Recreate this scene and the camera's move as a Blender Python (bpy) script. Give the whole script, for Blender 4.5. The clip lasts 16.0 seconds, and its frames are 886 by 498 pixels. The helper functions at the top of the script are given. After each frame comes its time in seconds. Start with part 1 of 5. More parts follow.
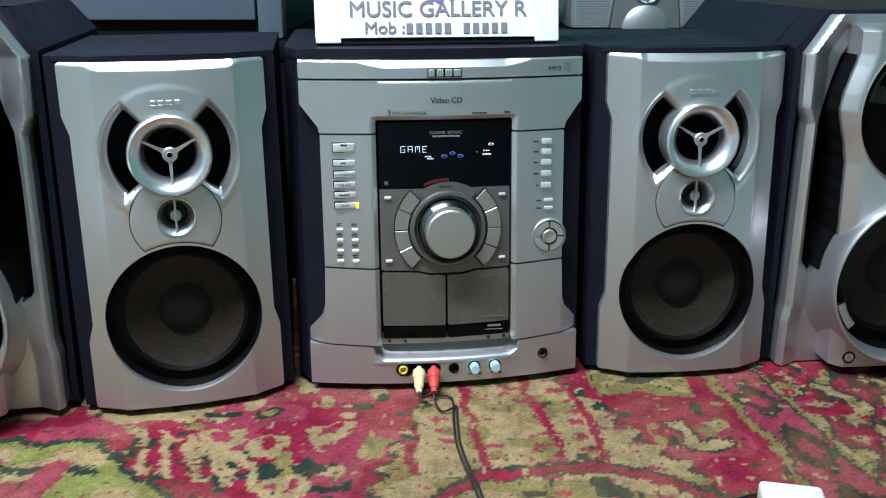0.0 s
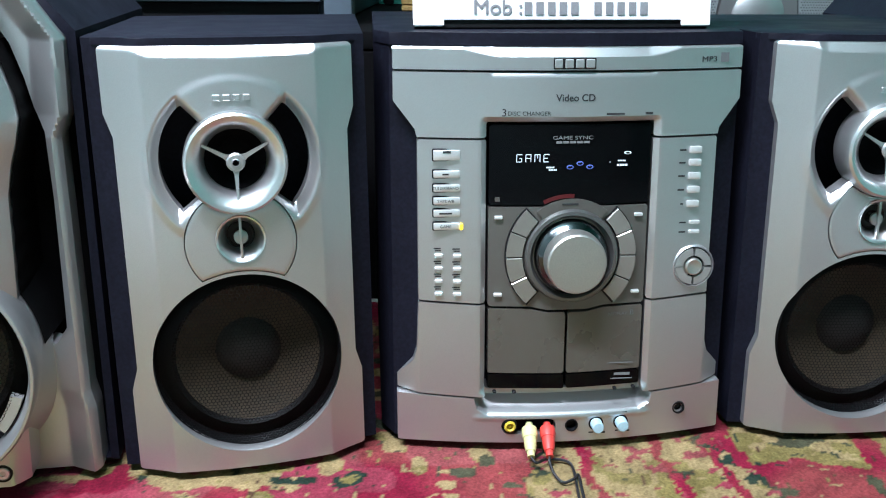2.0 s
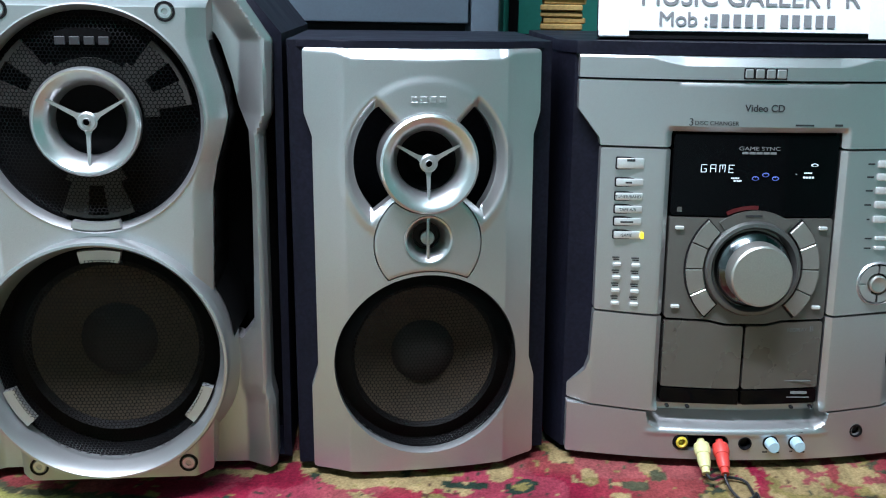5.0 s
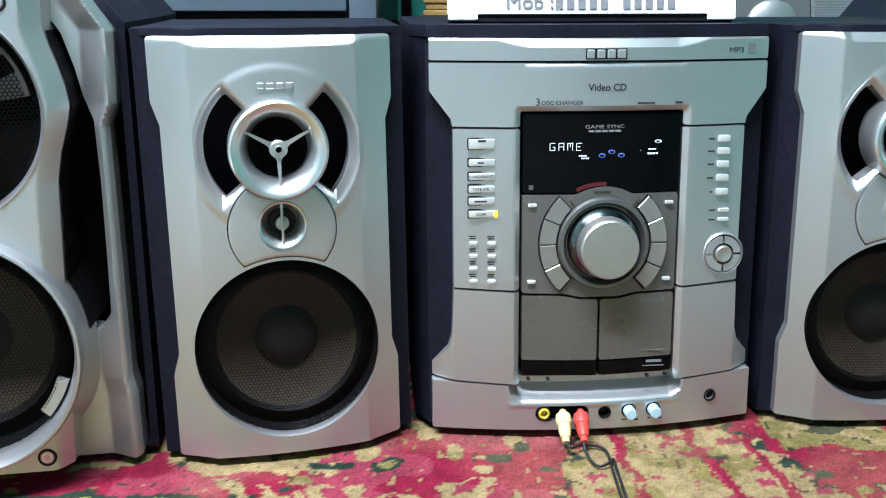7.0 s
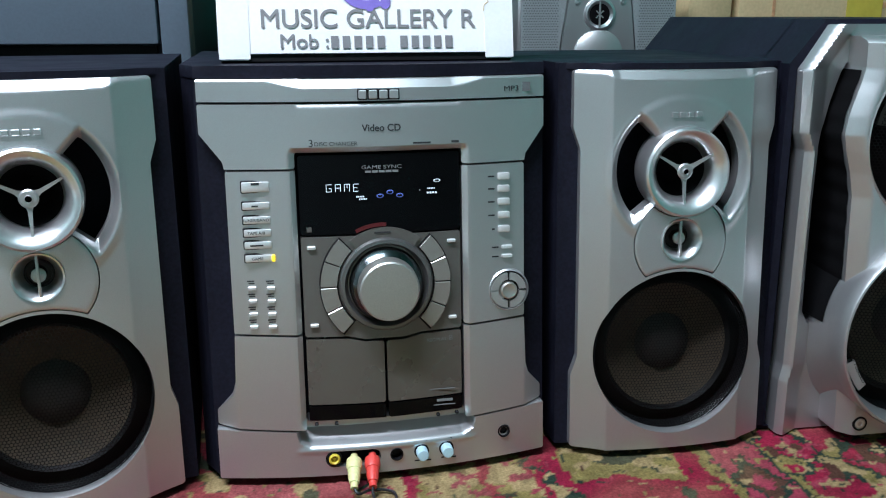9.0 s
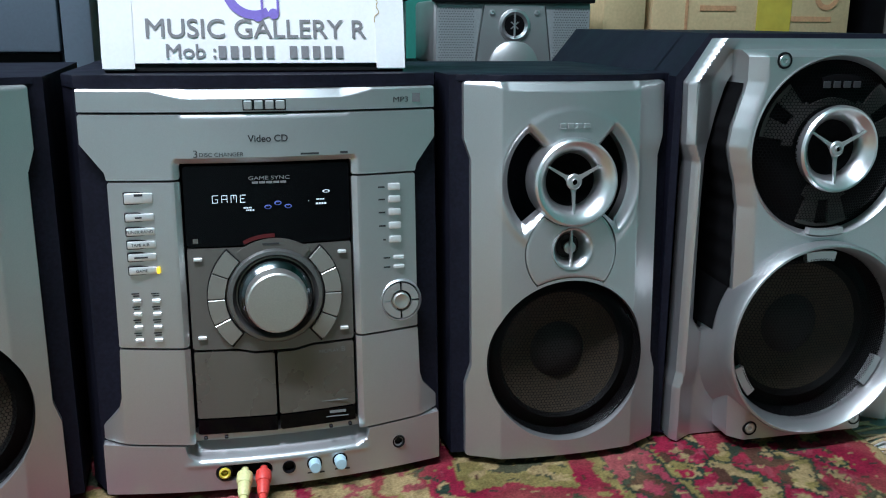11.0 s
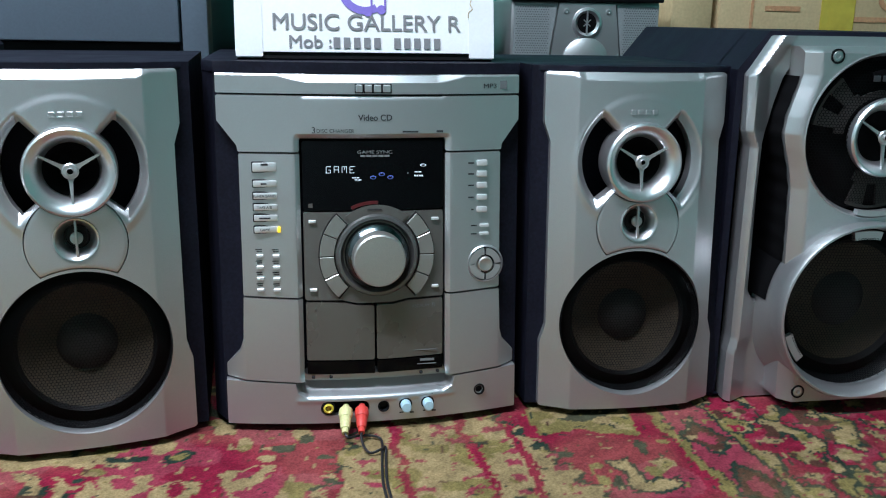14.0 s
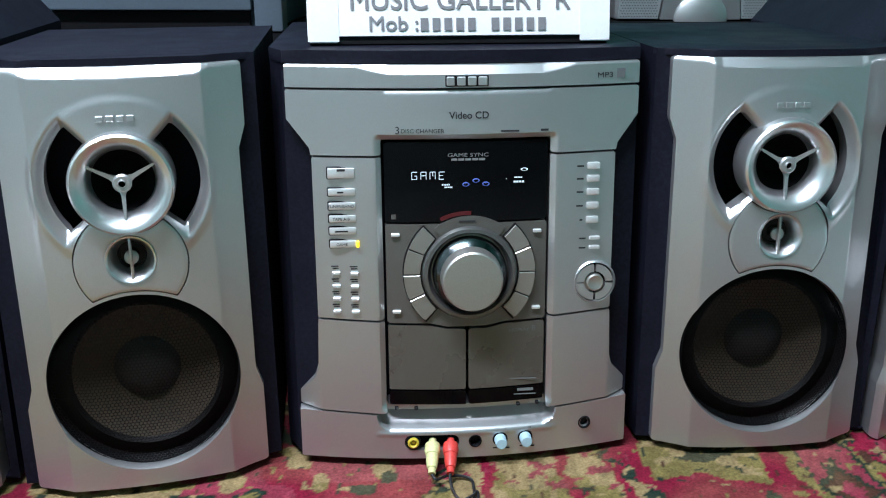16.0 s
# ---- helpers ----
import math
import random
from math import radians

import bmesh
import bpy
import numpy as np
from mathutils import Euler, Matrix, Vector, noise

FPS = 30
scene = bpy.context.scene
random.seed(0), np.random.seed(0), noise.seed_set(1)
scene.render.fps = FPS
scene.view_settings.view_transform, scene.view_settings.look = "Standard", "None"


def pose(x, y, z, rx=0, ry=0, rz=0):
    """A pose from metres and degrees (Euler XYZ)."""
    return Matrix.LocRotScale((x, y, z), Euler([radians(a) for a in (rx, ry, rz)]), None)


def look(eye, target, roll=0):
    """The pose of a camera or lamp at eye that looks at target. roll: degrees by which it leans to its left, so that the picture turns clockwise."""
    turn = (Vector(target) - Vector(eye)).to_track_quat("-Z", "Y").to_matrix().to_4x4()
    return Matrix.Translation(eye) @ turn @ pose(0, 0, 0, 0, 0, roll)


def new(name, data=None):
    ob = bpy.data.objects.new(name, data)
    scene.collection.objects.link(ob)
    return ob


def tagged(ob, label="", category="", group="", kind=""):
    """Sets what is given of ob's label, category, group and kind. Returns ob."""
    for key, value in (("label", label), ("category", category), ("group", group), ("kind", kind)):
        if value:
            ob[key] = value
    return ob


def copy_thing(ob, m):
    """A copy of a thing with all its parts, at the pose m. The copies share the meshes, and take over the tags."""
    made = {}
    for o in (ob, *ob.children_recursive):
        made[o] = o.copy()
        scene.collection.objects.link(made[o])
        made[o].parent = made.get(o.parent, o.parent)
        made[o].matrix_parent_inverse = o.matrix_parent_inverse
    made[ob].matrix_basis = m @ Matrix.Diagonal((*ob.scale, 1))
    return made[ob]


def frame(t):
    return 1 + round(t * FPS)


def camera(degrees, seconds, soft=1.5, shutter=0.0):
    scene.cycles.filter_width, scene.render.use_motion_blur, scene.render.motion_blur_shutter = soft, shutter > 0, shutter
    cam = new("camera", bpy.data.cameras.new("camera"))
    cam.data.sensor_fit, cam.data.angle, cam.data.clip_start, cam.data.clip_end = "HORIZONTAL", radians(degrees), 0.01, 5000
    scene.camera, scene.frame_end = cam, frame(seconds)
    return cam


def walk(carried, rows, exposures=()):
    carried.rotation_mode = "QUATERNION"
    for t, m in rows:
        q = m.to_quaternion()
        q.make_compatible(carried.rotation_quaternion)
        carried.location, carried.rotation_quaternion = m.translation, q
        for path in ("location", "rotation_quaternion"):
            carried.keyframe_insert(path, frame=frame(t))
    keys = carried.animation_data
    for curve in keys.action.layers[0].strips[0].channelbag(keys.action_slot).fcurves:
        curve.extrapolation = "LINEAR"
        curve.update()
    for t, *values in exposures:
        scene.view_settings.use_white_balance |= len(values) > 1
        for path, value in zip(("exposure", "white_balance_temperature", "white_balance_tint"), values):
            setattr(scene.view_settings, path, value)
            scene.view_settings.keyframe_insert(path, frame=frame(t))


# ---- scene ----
cam = camera(53.5, 16.0, 1.1)
METRES, EYE, TILT, LEAN, TURN = 0.85, 0.404, -2.8, 0.0, 0.0
ROWS = [
    (0.0, 0.0, 0.0, 0.0, -0.0, -15.19, 0.01),
    (0.5, -0.0013, 0.0487, 0.0043, -0.33, -16.04, -0.2),
    (1.0, -0.0067, 0.123, 0.0058, 1.04, -17.43, -1.19),
    (1.5, -0.0378, 0.1733, -0.0047, 2.15, -17.06, -0.93),
    (2.0, -0.0904, 0.1897, -0.0164, 1.8, -15.58, -0.4),
    (2.5, -0.1467, 0.1944, -0.0212, 2.39, -14.69, -0.95),
    (3.0, -0.1837, 0.1919, -0.0313, 3.93, -14.7, -0.45),
    (3.5, -0.2134, 0.1893, -0.0428, 4.88, -13.56, -0.81),
    (3.7, -0.2211, 0.1871, -0.0479, 6.06, -13.36, -1.09),
    (5.8, -0.1830, 0.1602, -0.0515, 6.24, -12.78, -1.10),
    (6.0, -0.1842, 0.1584, -0.0549, 5.34, -12.79, -0.72),
    (6.5, -0.1543, 0.1593, -0.0546, 3.86, -13.21, -0.77),
    (7.0, -0.1198, 0.1624, -0.0533, 1.9, -13.44, -0.06),
    (7.5, -0.0858, 0.164, -0.0508, 0.6, -13.29, -0.06),
    (8.0, -0.0551, 0.17, -0.0454, -1.44, -12.9, -0.29),
    (8.5, -0.0287, 0.1736, -0.0404, -2.6, -12.51, -0.16),
    (9.0, 0.0011, 0.1791, -0.0339, -4.2, -12.32, 0.24),
    (9.5, 0.0242, 0.1796, -0.0363, -5.14, -11.98, -0.28),
    (10.0, 0.0455, 0.1745, -0.0357, -5.85, -11.77, -0.36),
    (10.2, 0.0472, 0.1759, -0.0308, -7.05, -11.97, -0.43),
    (12.3, 0.0766, 0.1361, -0.0379, -7.25, -11.43, 0.25),
    (12.5, 0.0759, 0.125, -0.0394, -6.24, -11.54, 0.2),
    (13.0, 0.0548, 0.0992, -0.0409, -5.02, -11.66, -0.33),
    (13.5, 0.0372, 0.0738, -0.0414, -4.38, -11.66, -0.51),
    (14.0, 0.0185, 0.0572, -0.0394, -3.41, -11.95, -0.84),
    (14.5, 0.0157, 0.0528, -0.0341, -2.43, -13.36, -0.64),
    (15.0, 0.0089, 0.0756, -0.0108, -1.69, -16.26, 0.57),
    (15.5, 0.0081, 0.1262, 0.0116, -0.61, -15.85, 1.0),
    (16.0, 0.0049, 0.2015, 0.0066, 1.79, -16.15, -0.09),
]
walk(cam, [(t, pose(0, 0, EYE, TILT, LEAN, TURN) @ pose(METRES * x, METRES * y, METRES * z, 90 + pitch, roll, yaw)) for t, x, y, z, yaw, pitch, roll in ROWS],
     ((0.0, -0.08), (0.5, 0.0), (1.0, 0.25), (1.5, 0.45), (2.0, 0.25), (2.5, 0.02), (3.5, -0.04), (6.0, -0.04), (6.5, 0.17), (7.0, 0.45), (7.5, 0.3),
      (8.0, 0.08), (9.0, -0.28), (10.0, -0.36), (12.5, -0.45), (14.0, -0.36), (14.5, -0.18), (15.0, 0.28), (15.3, 0.1), (15.5, -0.17), (16.0, -0.20)))

# ---- world and light ----
world = bpy.data.worlds.new("world")
scene.world = world
world.use_nodes = True
world.node_tree.nodes["Background"].inputs[0].default_value = (0.75, 0.85, 1.0, 1)
world.node_tree.nodes["Background"].inputs[1].default_value = 0.015


def area_lamp(name, eye, target, sx, sy, watts, colour):
    lamp = bpy.data.lights.new(name, "AREA")
    lamp.shape, lamp.size, lamp.size_y, lamp.energy, lamp.color = "RECTANGLE", sx, sy, watts, colour
    ob = new(name, lamp)
    ob.matrix_world = look(eye, target)
    return ob


TUBE_AT = (-0.66, 0.14, 2.04)
area_lamp("hanging_tube_light", TUBE_AT, (TUBE_AT[0], TUBE_AT[1] + 0.001, 0), 1.4, 0.14, 114, (0.83, 0.875, 1.04))
# Added fill: shines up from above the housing to brighten the ceiling.
area_lamp("ceiling_fill_light", (TUBE_AT[0], TUBE_AT[1], TUBE_AT[2] + 0.12), (TUBE_AT[0], TUBE_AT[1] + 0.001, 3), 1.4, 0.10, 36, (0.83, 0.875, 1.04))

# ---- materials ----


def material(name, colour, rough=0.5, metal=0.0, grain=0.0, grain_scale=300.0, stain=0.0, stain_scale=12.0,
             bump=0.0, emit=None, coat=0.0, spec=0.5, rough_var=0.0, attribute="", random_tint=0.0):
    """Principled surface with fine grain, broad stains and bump, in metres of the object's own space."""
    m = bpy.data.materials.new(name)
    m.use_nodes = True
    nt = m.node_tree
    p = nt.nodes["Principled BSDF"]
    p.inputs["Roughness"].default_value, p.inputs["Metallic"].default_value = rough, metal
    p.inputs["Specular IOR Level"].default_value = spec
    p.inputs["Coat Weight"].default_value = coat
    co = nt.nodes.new("ShaderNodeTexCoord").outputs["Object"]

    def noise_node(scale, detail):
        n = nt.nodes.new("ShaderNodeTexNoise")
        n.inputs["Scale"].default_value, n.inputs["Detail"].default_value = scale, detail
        nt.links.new(co, n.inputs["Vector"])
        return n.outputs["Fac"]

    def mapped(fac, low, high):
        r = nt.nodes.new("ShaderNodeMapRange")
        r.inputs["From Min"].default_value, r.inputs["From Max"].default_value = 0.3, 0.7
        r.inputs["To Min"].default_value, r.inputs["To Max"].default_value = low, high
        nt.links.new(fac, r.inputs["Value"])
        return r.outputs["Result"]

    def times(a, fac):
        v = nt.nodes.new("ShaderNodeVectorMath")
        v.operation = "SCALE"
        nt.links.new(a, v.inputs[0])
        nt.links.new(fac, v.inputs["Scale"])
        return v.outputs["Vector"]

    if attribute:
        a = nt.nodes.new("ShaderNodeAttribute")
        a.attribute_name = attribute
        out = a.outputs["Color"]
    else:
        c = nt.nodes.new("ShaderNodeRGB")
        c.outputs[0].default_value = (*colour, 1)
        out = c.outputs[0]
    if grain:
        out = times(out, mapped(noise_node(grain_scale, 2), 1 - grain, 1 + grain))
    if stain:
        out = times(out, mapped(noise_node(stain_scale, 5), 1 - stain, 1 + stain))
    if random_tint:
        info = nt.nodes.new("ShaderNodeObjectInfo")
        r = nt.nodes.new("ShaderNodeMapRange")
        r.inputs["To Min"].default_value, r.inputs["To Max"].default_value = 1 - random_tint, 1 + random_tint
        nt.links.new(info.outputs["Random"], r.inputs["Value"])
        out = times(out, r.outputs["Result"])
    nt.links.new(out, p.inputs["Base Color"])
    if rough_var:
        nt.links.new(mapped(noise_node(stain_scale * 2, 6), rough - rough_var, rough + rough_var), p.inputs["Roughness"])
    if bump:
        b = nt.nodes.new("ShaderNodeBump")
        b.inputs["Strength"].default_value, b.inputs["Distance"].default_value = 1.0, bump
        nt.links.new(noise_node(grain_scale, 3), b.inputs["Height"])
        nt.links.new(b.outputs["Normal"], p.inputs["Normal"])
    if emit:
        p.inputs["Emission Color"].default_value = (*emit[:3], 1)
        p.inputs["Emission Strength"].default_value = emit[3]
    return m


SILVER = material("silver_paint", (0.52, 0.525, 0.53), 0.37, 0.84, 0.05, 1500, 0.03, 9, 0.00001, rough_var=0.015)
SILVER_DULL = material("silver_plate", (0.50, 0.51, 0.51), 0.40, 0.8, 0.05, 1500, 0.05, 9, 0.00002)
CHROME = material("satin_bright_silver", (0.70, 0.71, 0.72), 0.28, 0.9, 0.02, 800, 0.03, 20)
SPUN = material("spun_knob_metal", (0.50, 0.49, 0.46), 0.42, 0.9, 0.05, 900, 0.04, 20)
KNOB_RING = material("grey_knob_surround", (0.17, 0.17, 0.165), 0.36, 0.75, 0.04, 900, 0.04, 20)
DARK_CHROME = material("dark_chrome", (0.10, 0.11, 0.115), 0.18, 1.0, 0.03, 600, 0.05, 30)
CHAMPAGNE = material("champagne_grey_panel", (0.155, 0.148, 0.136), 0.38, 0.6, 0.05, 1200, 0.05, 12)
DOOR_GREY = material("smoked_deck_door", (0.145, 0.136, 0.120), 0.28, 0.5, 0.04, 1200, 0.06, 10, rough_var=0.06)
KEY_GREY = material("glossy_grey_key", (0.30, 0.29, 0.265), 0.24, 0.6, 0.04, 1200, 0.05, 12)
VINYL = material("black_ash_vinyl", (0.0075, 0.0080, 0.0150), 0.55, 0.0, 0.3, 350, 0.15, 14, 0.00008, rough_var=0.07, spec=0.12)
BLACK = material("black_plastic", (0.004, 0.004, 0.005), 0.5, 0.0, 0.2, 500, 0.1, 20, spec=0.22)
DARK = material("matt_black_cavity", (0.003, 0.003, 0.0035), 0.85, 0.0, 0.2, 300, 0.1, 20, spec=0.08)
GLOSS = material("display_window", (0.002, 0.002, 0.0025), 0.08, 0.0, 0.1, 300, 0.1, 20, spec=0.12)
MESH_BLACK = material("black_perforated_steel", (0.0020, 0.0020, 0.0023), 0.30, 0.0, 0.1, 700, 0.1, 20, spec=0.12)
CONE = material("brown_paper_cone", (0.030, 0.0195, 0.0090), 0.75, 0.0, 0.25, 260, 0.2, 30, 0.0001)
BRACE = material("brown_grille_brace", (0.020, 0.017, 0.0145), 0.6, 0.0, 0.2, 400, 0.15, 30)
CAP = material("dark_dust_cap", (0.006, 0.005, 0.0045), 0.7, 0.0, 0.2, 260, 0.15, 30)
RUBBER = material("black_rubber", (0.0025, 0.0025, 0.0026), 0.6, 0.0, 0.2, 300, 0.1, 20, spec=0.15)
INK = material("grey_print", (0.022, 0.022, 0.025), 0.6, 0.0, 0.1, 900)
DISC_GREY = material("grey_disc_print", (0.13, 0.14, 0.145), 0.5, 0.3, 0.1, 900)
PALE_PRINT = material("pale_print", (0.19, 0.20, 0.20), 0.5, 0.1, 0.1, 900)
BUTTON = material("pale_silver_button", (0.70, 0.71, 0.70), 0.3, 0.5, 0.04, 900, 0.04, 40)
BLUE_KNOB = material("pale_blue_plastic", (0.42, 0.60, 0.68), 0.35, 0.1, 0.05, 600, 0.05, 40)
YELLOW_LED = material("yellow_lamp", (0.8, 0.6, 0.05), 0.4, emit=(1.0, 0.68, 0.02, 1.3))
LIT = material("lit_segments", (0.5, 0.6, 0.7), 0.5, emit=(0.75, 0.9, 1.0, 0.65))
LIT_BLUE = material("blue_lit_segments", (0.1, 0.15, 0.5), 0.5, emit=(0.12, 0.22, 0.85, 0.25))
LIT_RED = material("red_glow_arc", (0.03, 0.003, 0.004), 0.5, emit=(0.8, 0.015, 0.05, 0.06))
PAPER = material("white_printed_paper", (0.90, 0.90, 0.90), 0.55, 0.0, 0.02, 400, 0.03, 14)
TAPE_CLEAR = material("clear_tape", (0.86, 0.865, 0.865), 0.3, 0.0, 0.02, 400, 0.04, 20)
SIGN_INK = material("dark_grey_lettering", (0.21, 0.21, 0.22), 0.6, 0.0, 0.08, 600)
PURPLE = material("purple_print", (0.22, 0.16, 0.55), 0.6, 0.0, 0.05, 400)
CREAM_PLUG = material("cream_yellow_plug", (0.62, 0.60, 0.28), 0.45, 0.0, 0.08, 500, 0.08, 80)
RED_PLUG = material("red_plug", (0.62, 0.05, 0.04), 0.42, 0.0, 0.08, 500, 0.08, 80)
YELLOW_RING = material("yellow_jack_ring", (0.65, 0.50, 0.05), 0.4)
CABLE = material("black_cable", (0.012, 0.012, 0.014), 0.4, 0.0, 0.1, 400)
ADAPTER = material("cream_plastic", (0.68, 0.66, 0.55), 0.45, 0.0, 0.04, 300, 0.05, 30)
TEAL = material("teal_wall_paint", (0.020, 0.230, 0.180), 0.5, 0.0, 0.05, 120, 0.12, 2.5, 0.0003)
# Pale tone added so that unseen walls throw neutral light onto the silver.
BOUNCE_WALL = material("pale_bounce_wall", (0.29, 0.385, 0.37), 0.6, 0.0, 0.05, 120, 0.10, 2.5, 0.0003)
CEILING = material("turquoise_ceiling_paint", (0.24, 0.60, 0.55), 0.8, 0.0, 0.04, 90, 0.05, 2)
TILE = material("white_floor_tile", (0.55, 0.55, 0.52), 0.25, 0.0, 0.05, 60, 0.08, 6)
GROUT = material("grey_grout", (0.35, 0.34, 0.31), 0.9, 0.0, 0.1, 200)
STEEL_GREY = material("blue_grey_cabinet_paint", (0.13, 0.17, 0.21), 0.45, 0.1, 0.04, 300, 0.08, 4, 0.00005)
CARD = material("brown_cardboard", (0.55, 0.42, 0.23), 0.8, 0.0, 0.08, 200, 0.1, 8, 0.0001)
CARD_EDGE = material("corrugated_board", (0.42, 0.27, 0.09), 0.85, 0.0, 0.15, 250, 0.15, 20, 0.0002, random_tint=0.15)
TAPE = material("yellow_packing_tape", (0.50, 0.40, 0.06), 0.25, 0.0, 0.05, 100, 0.1, 30)
RED_PRINT = material("faded_red_print", (0.48, 0.26, 0.13), 0.75, 0.0, 0.15, 200)
RUG = material("wool_pile", (0.8, 0.8, 0.8), 0.95, 0.0, 0.22, 420, 0.10, 9, 0.0006, attribute="wool", spec=0.1)
FRINGE = material("wool_fringe", (0.42, 0.31, 0.18), 0.95, 0.0, 0.2, 300, 0.15, 30)
GRILLE_GREY = material("grey_metal_grille", (0.36, 0.39, 0.40), 0.45, 0.5, 0.1, 500)
TUBE_GLOW = material("lamp_diffuser", (0.9, 0.9, 0.9), 0.4, emit=(0.9, 1.0, 0.97, 6.0))

# ---- mesh helpers ----


def part(name, mesh, mat, parent=None, label="", edge=None):
    """Links a bmesh (or mesh) as one mesh object under a thing or a part."""
    if isinstance(mesh, bmesh.types.BMesh):
        data = bpy.data.meshes.new(name)
        bmesh.ops.recalc_face_normals(mesh, faces=mesh.faces)
        mesh.to_mesh(data)
        mesh.free()
        data.polygons.foreach_set("use_smooth", [True] * len(data.polygons))
        data.set_sharp_from_angle(angle=radians(32))
    else:
        data = mesh
    data.materials.clear()
    data.materials.append(mat)
    if edge is not None:
        data.materials.append(edge)
    ob = new(name, data)
    if parent is not None:
        ob.parent = parent
    if label:
        ob["label"] = label
    return ob


def thing(name, m, label, category, group="", kind=""):
    ob = new(name)
    ob.empty_display_size = 0.02
    ob.matrix_world = m
    return tagged(ob, label, category, group, kind)


def shear(bm, lean):
    for v in bm.verts:
        v.co.y += lean * v.co.z
    return bm


def box(cx, cy, cz, w, d, h, bevel=0.0, segments=2):
    bm = bmesh.new()
    bmesh.ops.create_cube(bm, size=1, matrix=Matrix.Translation((cx, cy, cz)) @ Matrix.Diagonal((w, d, h, 1)))
    if bevel:
        bmesh.ops.bevel(bm, geom=bm.edges[:], offset=bevel, segments=segments, affect="EDGES", profile=0.5)
    return bm


def join(*parts):
    out = bmesh.new()
    for b in parts:
        data = bpy.data.meshes.new("join")
        b.to_mesh(data)
        b.free()
        out.from_mesh(data)
        bpy.data.meshes.remove(data)
    return out


def lathe(profile, cx=0.0, cz=0.0, cy=0.0, n=64, a0=0.0, a1=360.0):
    """Turns (radius, depth) about an axis that runs towards -y."""
    bm = bmesh.new()
    full = abs(a1 - a0) >= 360
    count = n if full else n + 1
    rings = []
    for r, y in profile:
        if r <= 1e-6:
            rings.append([bm.verts.new((cx, cy + y, cz))])
        else:
            rings.append([bm.verts.new((cx + r * math.cos(radians(a0 + (a1 - a0) * i / n)), cy + y,
                                        cz + r * math.sin(radians(a0 + (a1 - a0) * i / n)))) for i in range(count)])
    for a, b in zip(rings, rings[1:]):
        for i in range(n):
            j = (i + 1) % count
            quad = [a[i % len(a)], a[j % len(a)], b[j % len(b)], b[i % len(b)]]
            quad = list(dict.fromkeys(quad))
            if len(quad) > 2:
                bm.faces.new(quad)
    return bm


def prism(points, z0, z1, lean=0.0, front=0.0):
    """An upright prism over a plan outline; points in front of y=front lean back with height."""
    bm = bmesh.new()
    low = [bm.verts.new((x, y + (lean * z0 if y < front else 0), z0)) for x, y in points]
    top = [bm.verts.new((x, y + (lean * z1 if y < front else 0), z1)) for x, y in points]
    bm.faces.new(low)
    bm.faces.new(top)
    for i in range(len(points)):
        j = (i + 1) % len(points)
        bm.faces.new((low[i], low[j], top[j], top[i]))
    return bm


def eased(bm, offset=0.0009):
    """Rounds the upper edges."""
    top = max(v.co.z for v in bm.verts)
    edges = [e for e in bm.edges if all(v.co.z > top - 1e-5 for v in e.verts)]
    bmesh.ops.bevel(bm, geom=edges, offset=offset, segments=2, affect="EDGES", profile=0.5)
    return bm


def slab(outline, y0, y1):
    """A plate: an outline of (x, z) points with thickness from y0 to y1."""
    bm = bmesh.new()
    a = [bm.verts.new((x, y0, z)) for x, z in outline]
    b = [bm.verts.new((x, y1, z)) for x, z in outline]
    bm.faces.new(a)
    bm.faces.new(b)
    for i in range(len(outline)):
        j = (i + 1) % len(outline)
        bm.faces.new((a[i], a[j], b[j], b[i]))
    return bm


def sector(r0, r1, a0, a1, n=10):
    out = [(r1 * math.cos(radians(a0 + (a1 - a0) * i / n)), r1 * math.sin(radians(a0 + (a1 - a0) * i / n))) for i in range(n + 1)]
    return out + [(r0 * math.cos(radians(a1 + (a0 - a1) * i / n)), r0 * math.sin(radians(a1 + (a0 - a1) * i / n))) for i in range(n + 1)]


def moved(outline, dx, dz):
    return [(x + dx, z + dz) for x, z in outline]


def tube(points, radius, n=8):
    bm = bmesh.new()
    pts = [Vector(p) for p in points]
    rings = []
    for i, p in enumerate(pts):
        d = (pts[min(i + 1, len(pts) - 1)] - pts[max(i - 1, 0)]).normalized()
        side = d.cross(Vector((0, 0, 1)))
        side = side.normalized() if side.length > 1e-4 else Vector((1, 0, 0))
        up = side.cross(d)
        rings.append([bm.verts.new(p + radius * (side * math.cos(2 * math.pi * k / n) + up * math.sin(2 * math.pi * k / n))) for k in range(n)])
    for a, b in zip(rings, rings[1:]):
        for k in range(n):
            bm.faces.new((a[k], a[(k + 1) % n], b[(k + 1) % n], b[k]))
    bm.faces.new(rings[0])
    bm.faces.new(rings[-1])
    return bm


def spline(points, per=10):
    """A Catmull-Rom curve through control points."""
    p = [Vector(q) for q in points]
    p = [2 * p[0] - p[1]] + p + [2 * p[-1] - p[-2]]
    out = []
    for i in range(1, len(p) - 2):
        for k in range(per):
            t = k / per
            out.append(0.5 * (2 * p[i] + (p[i + 1] - p[i - 1]) * t + (2 * p[i - 1] - 5 * p[i] + 4 * p[i + 1] - p[i + 2]) * t * t
                              + (3 * p[i] - p[i - 1] - 3 * p[i + 1] + p[i + 2]) * t ** 3))
    return out + [p[-2]]


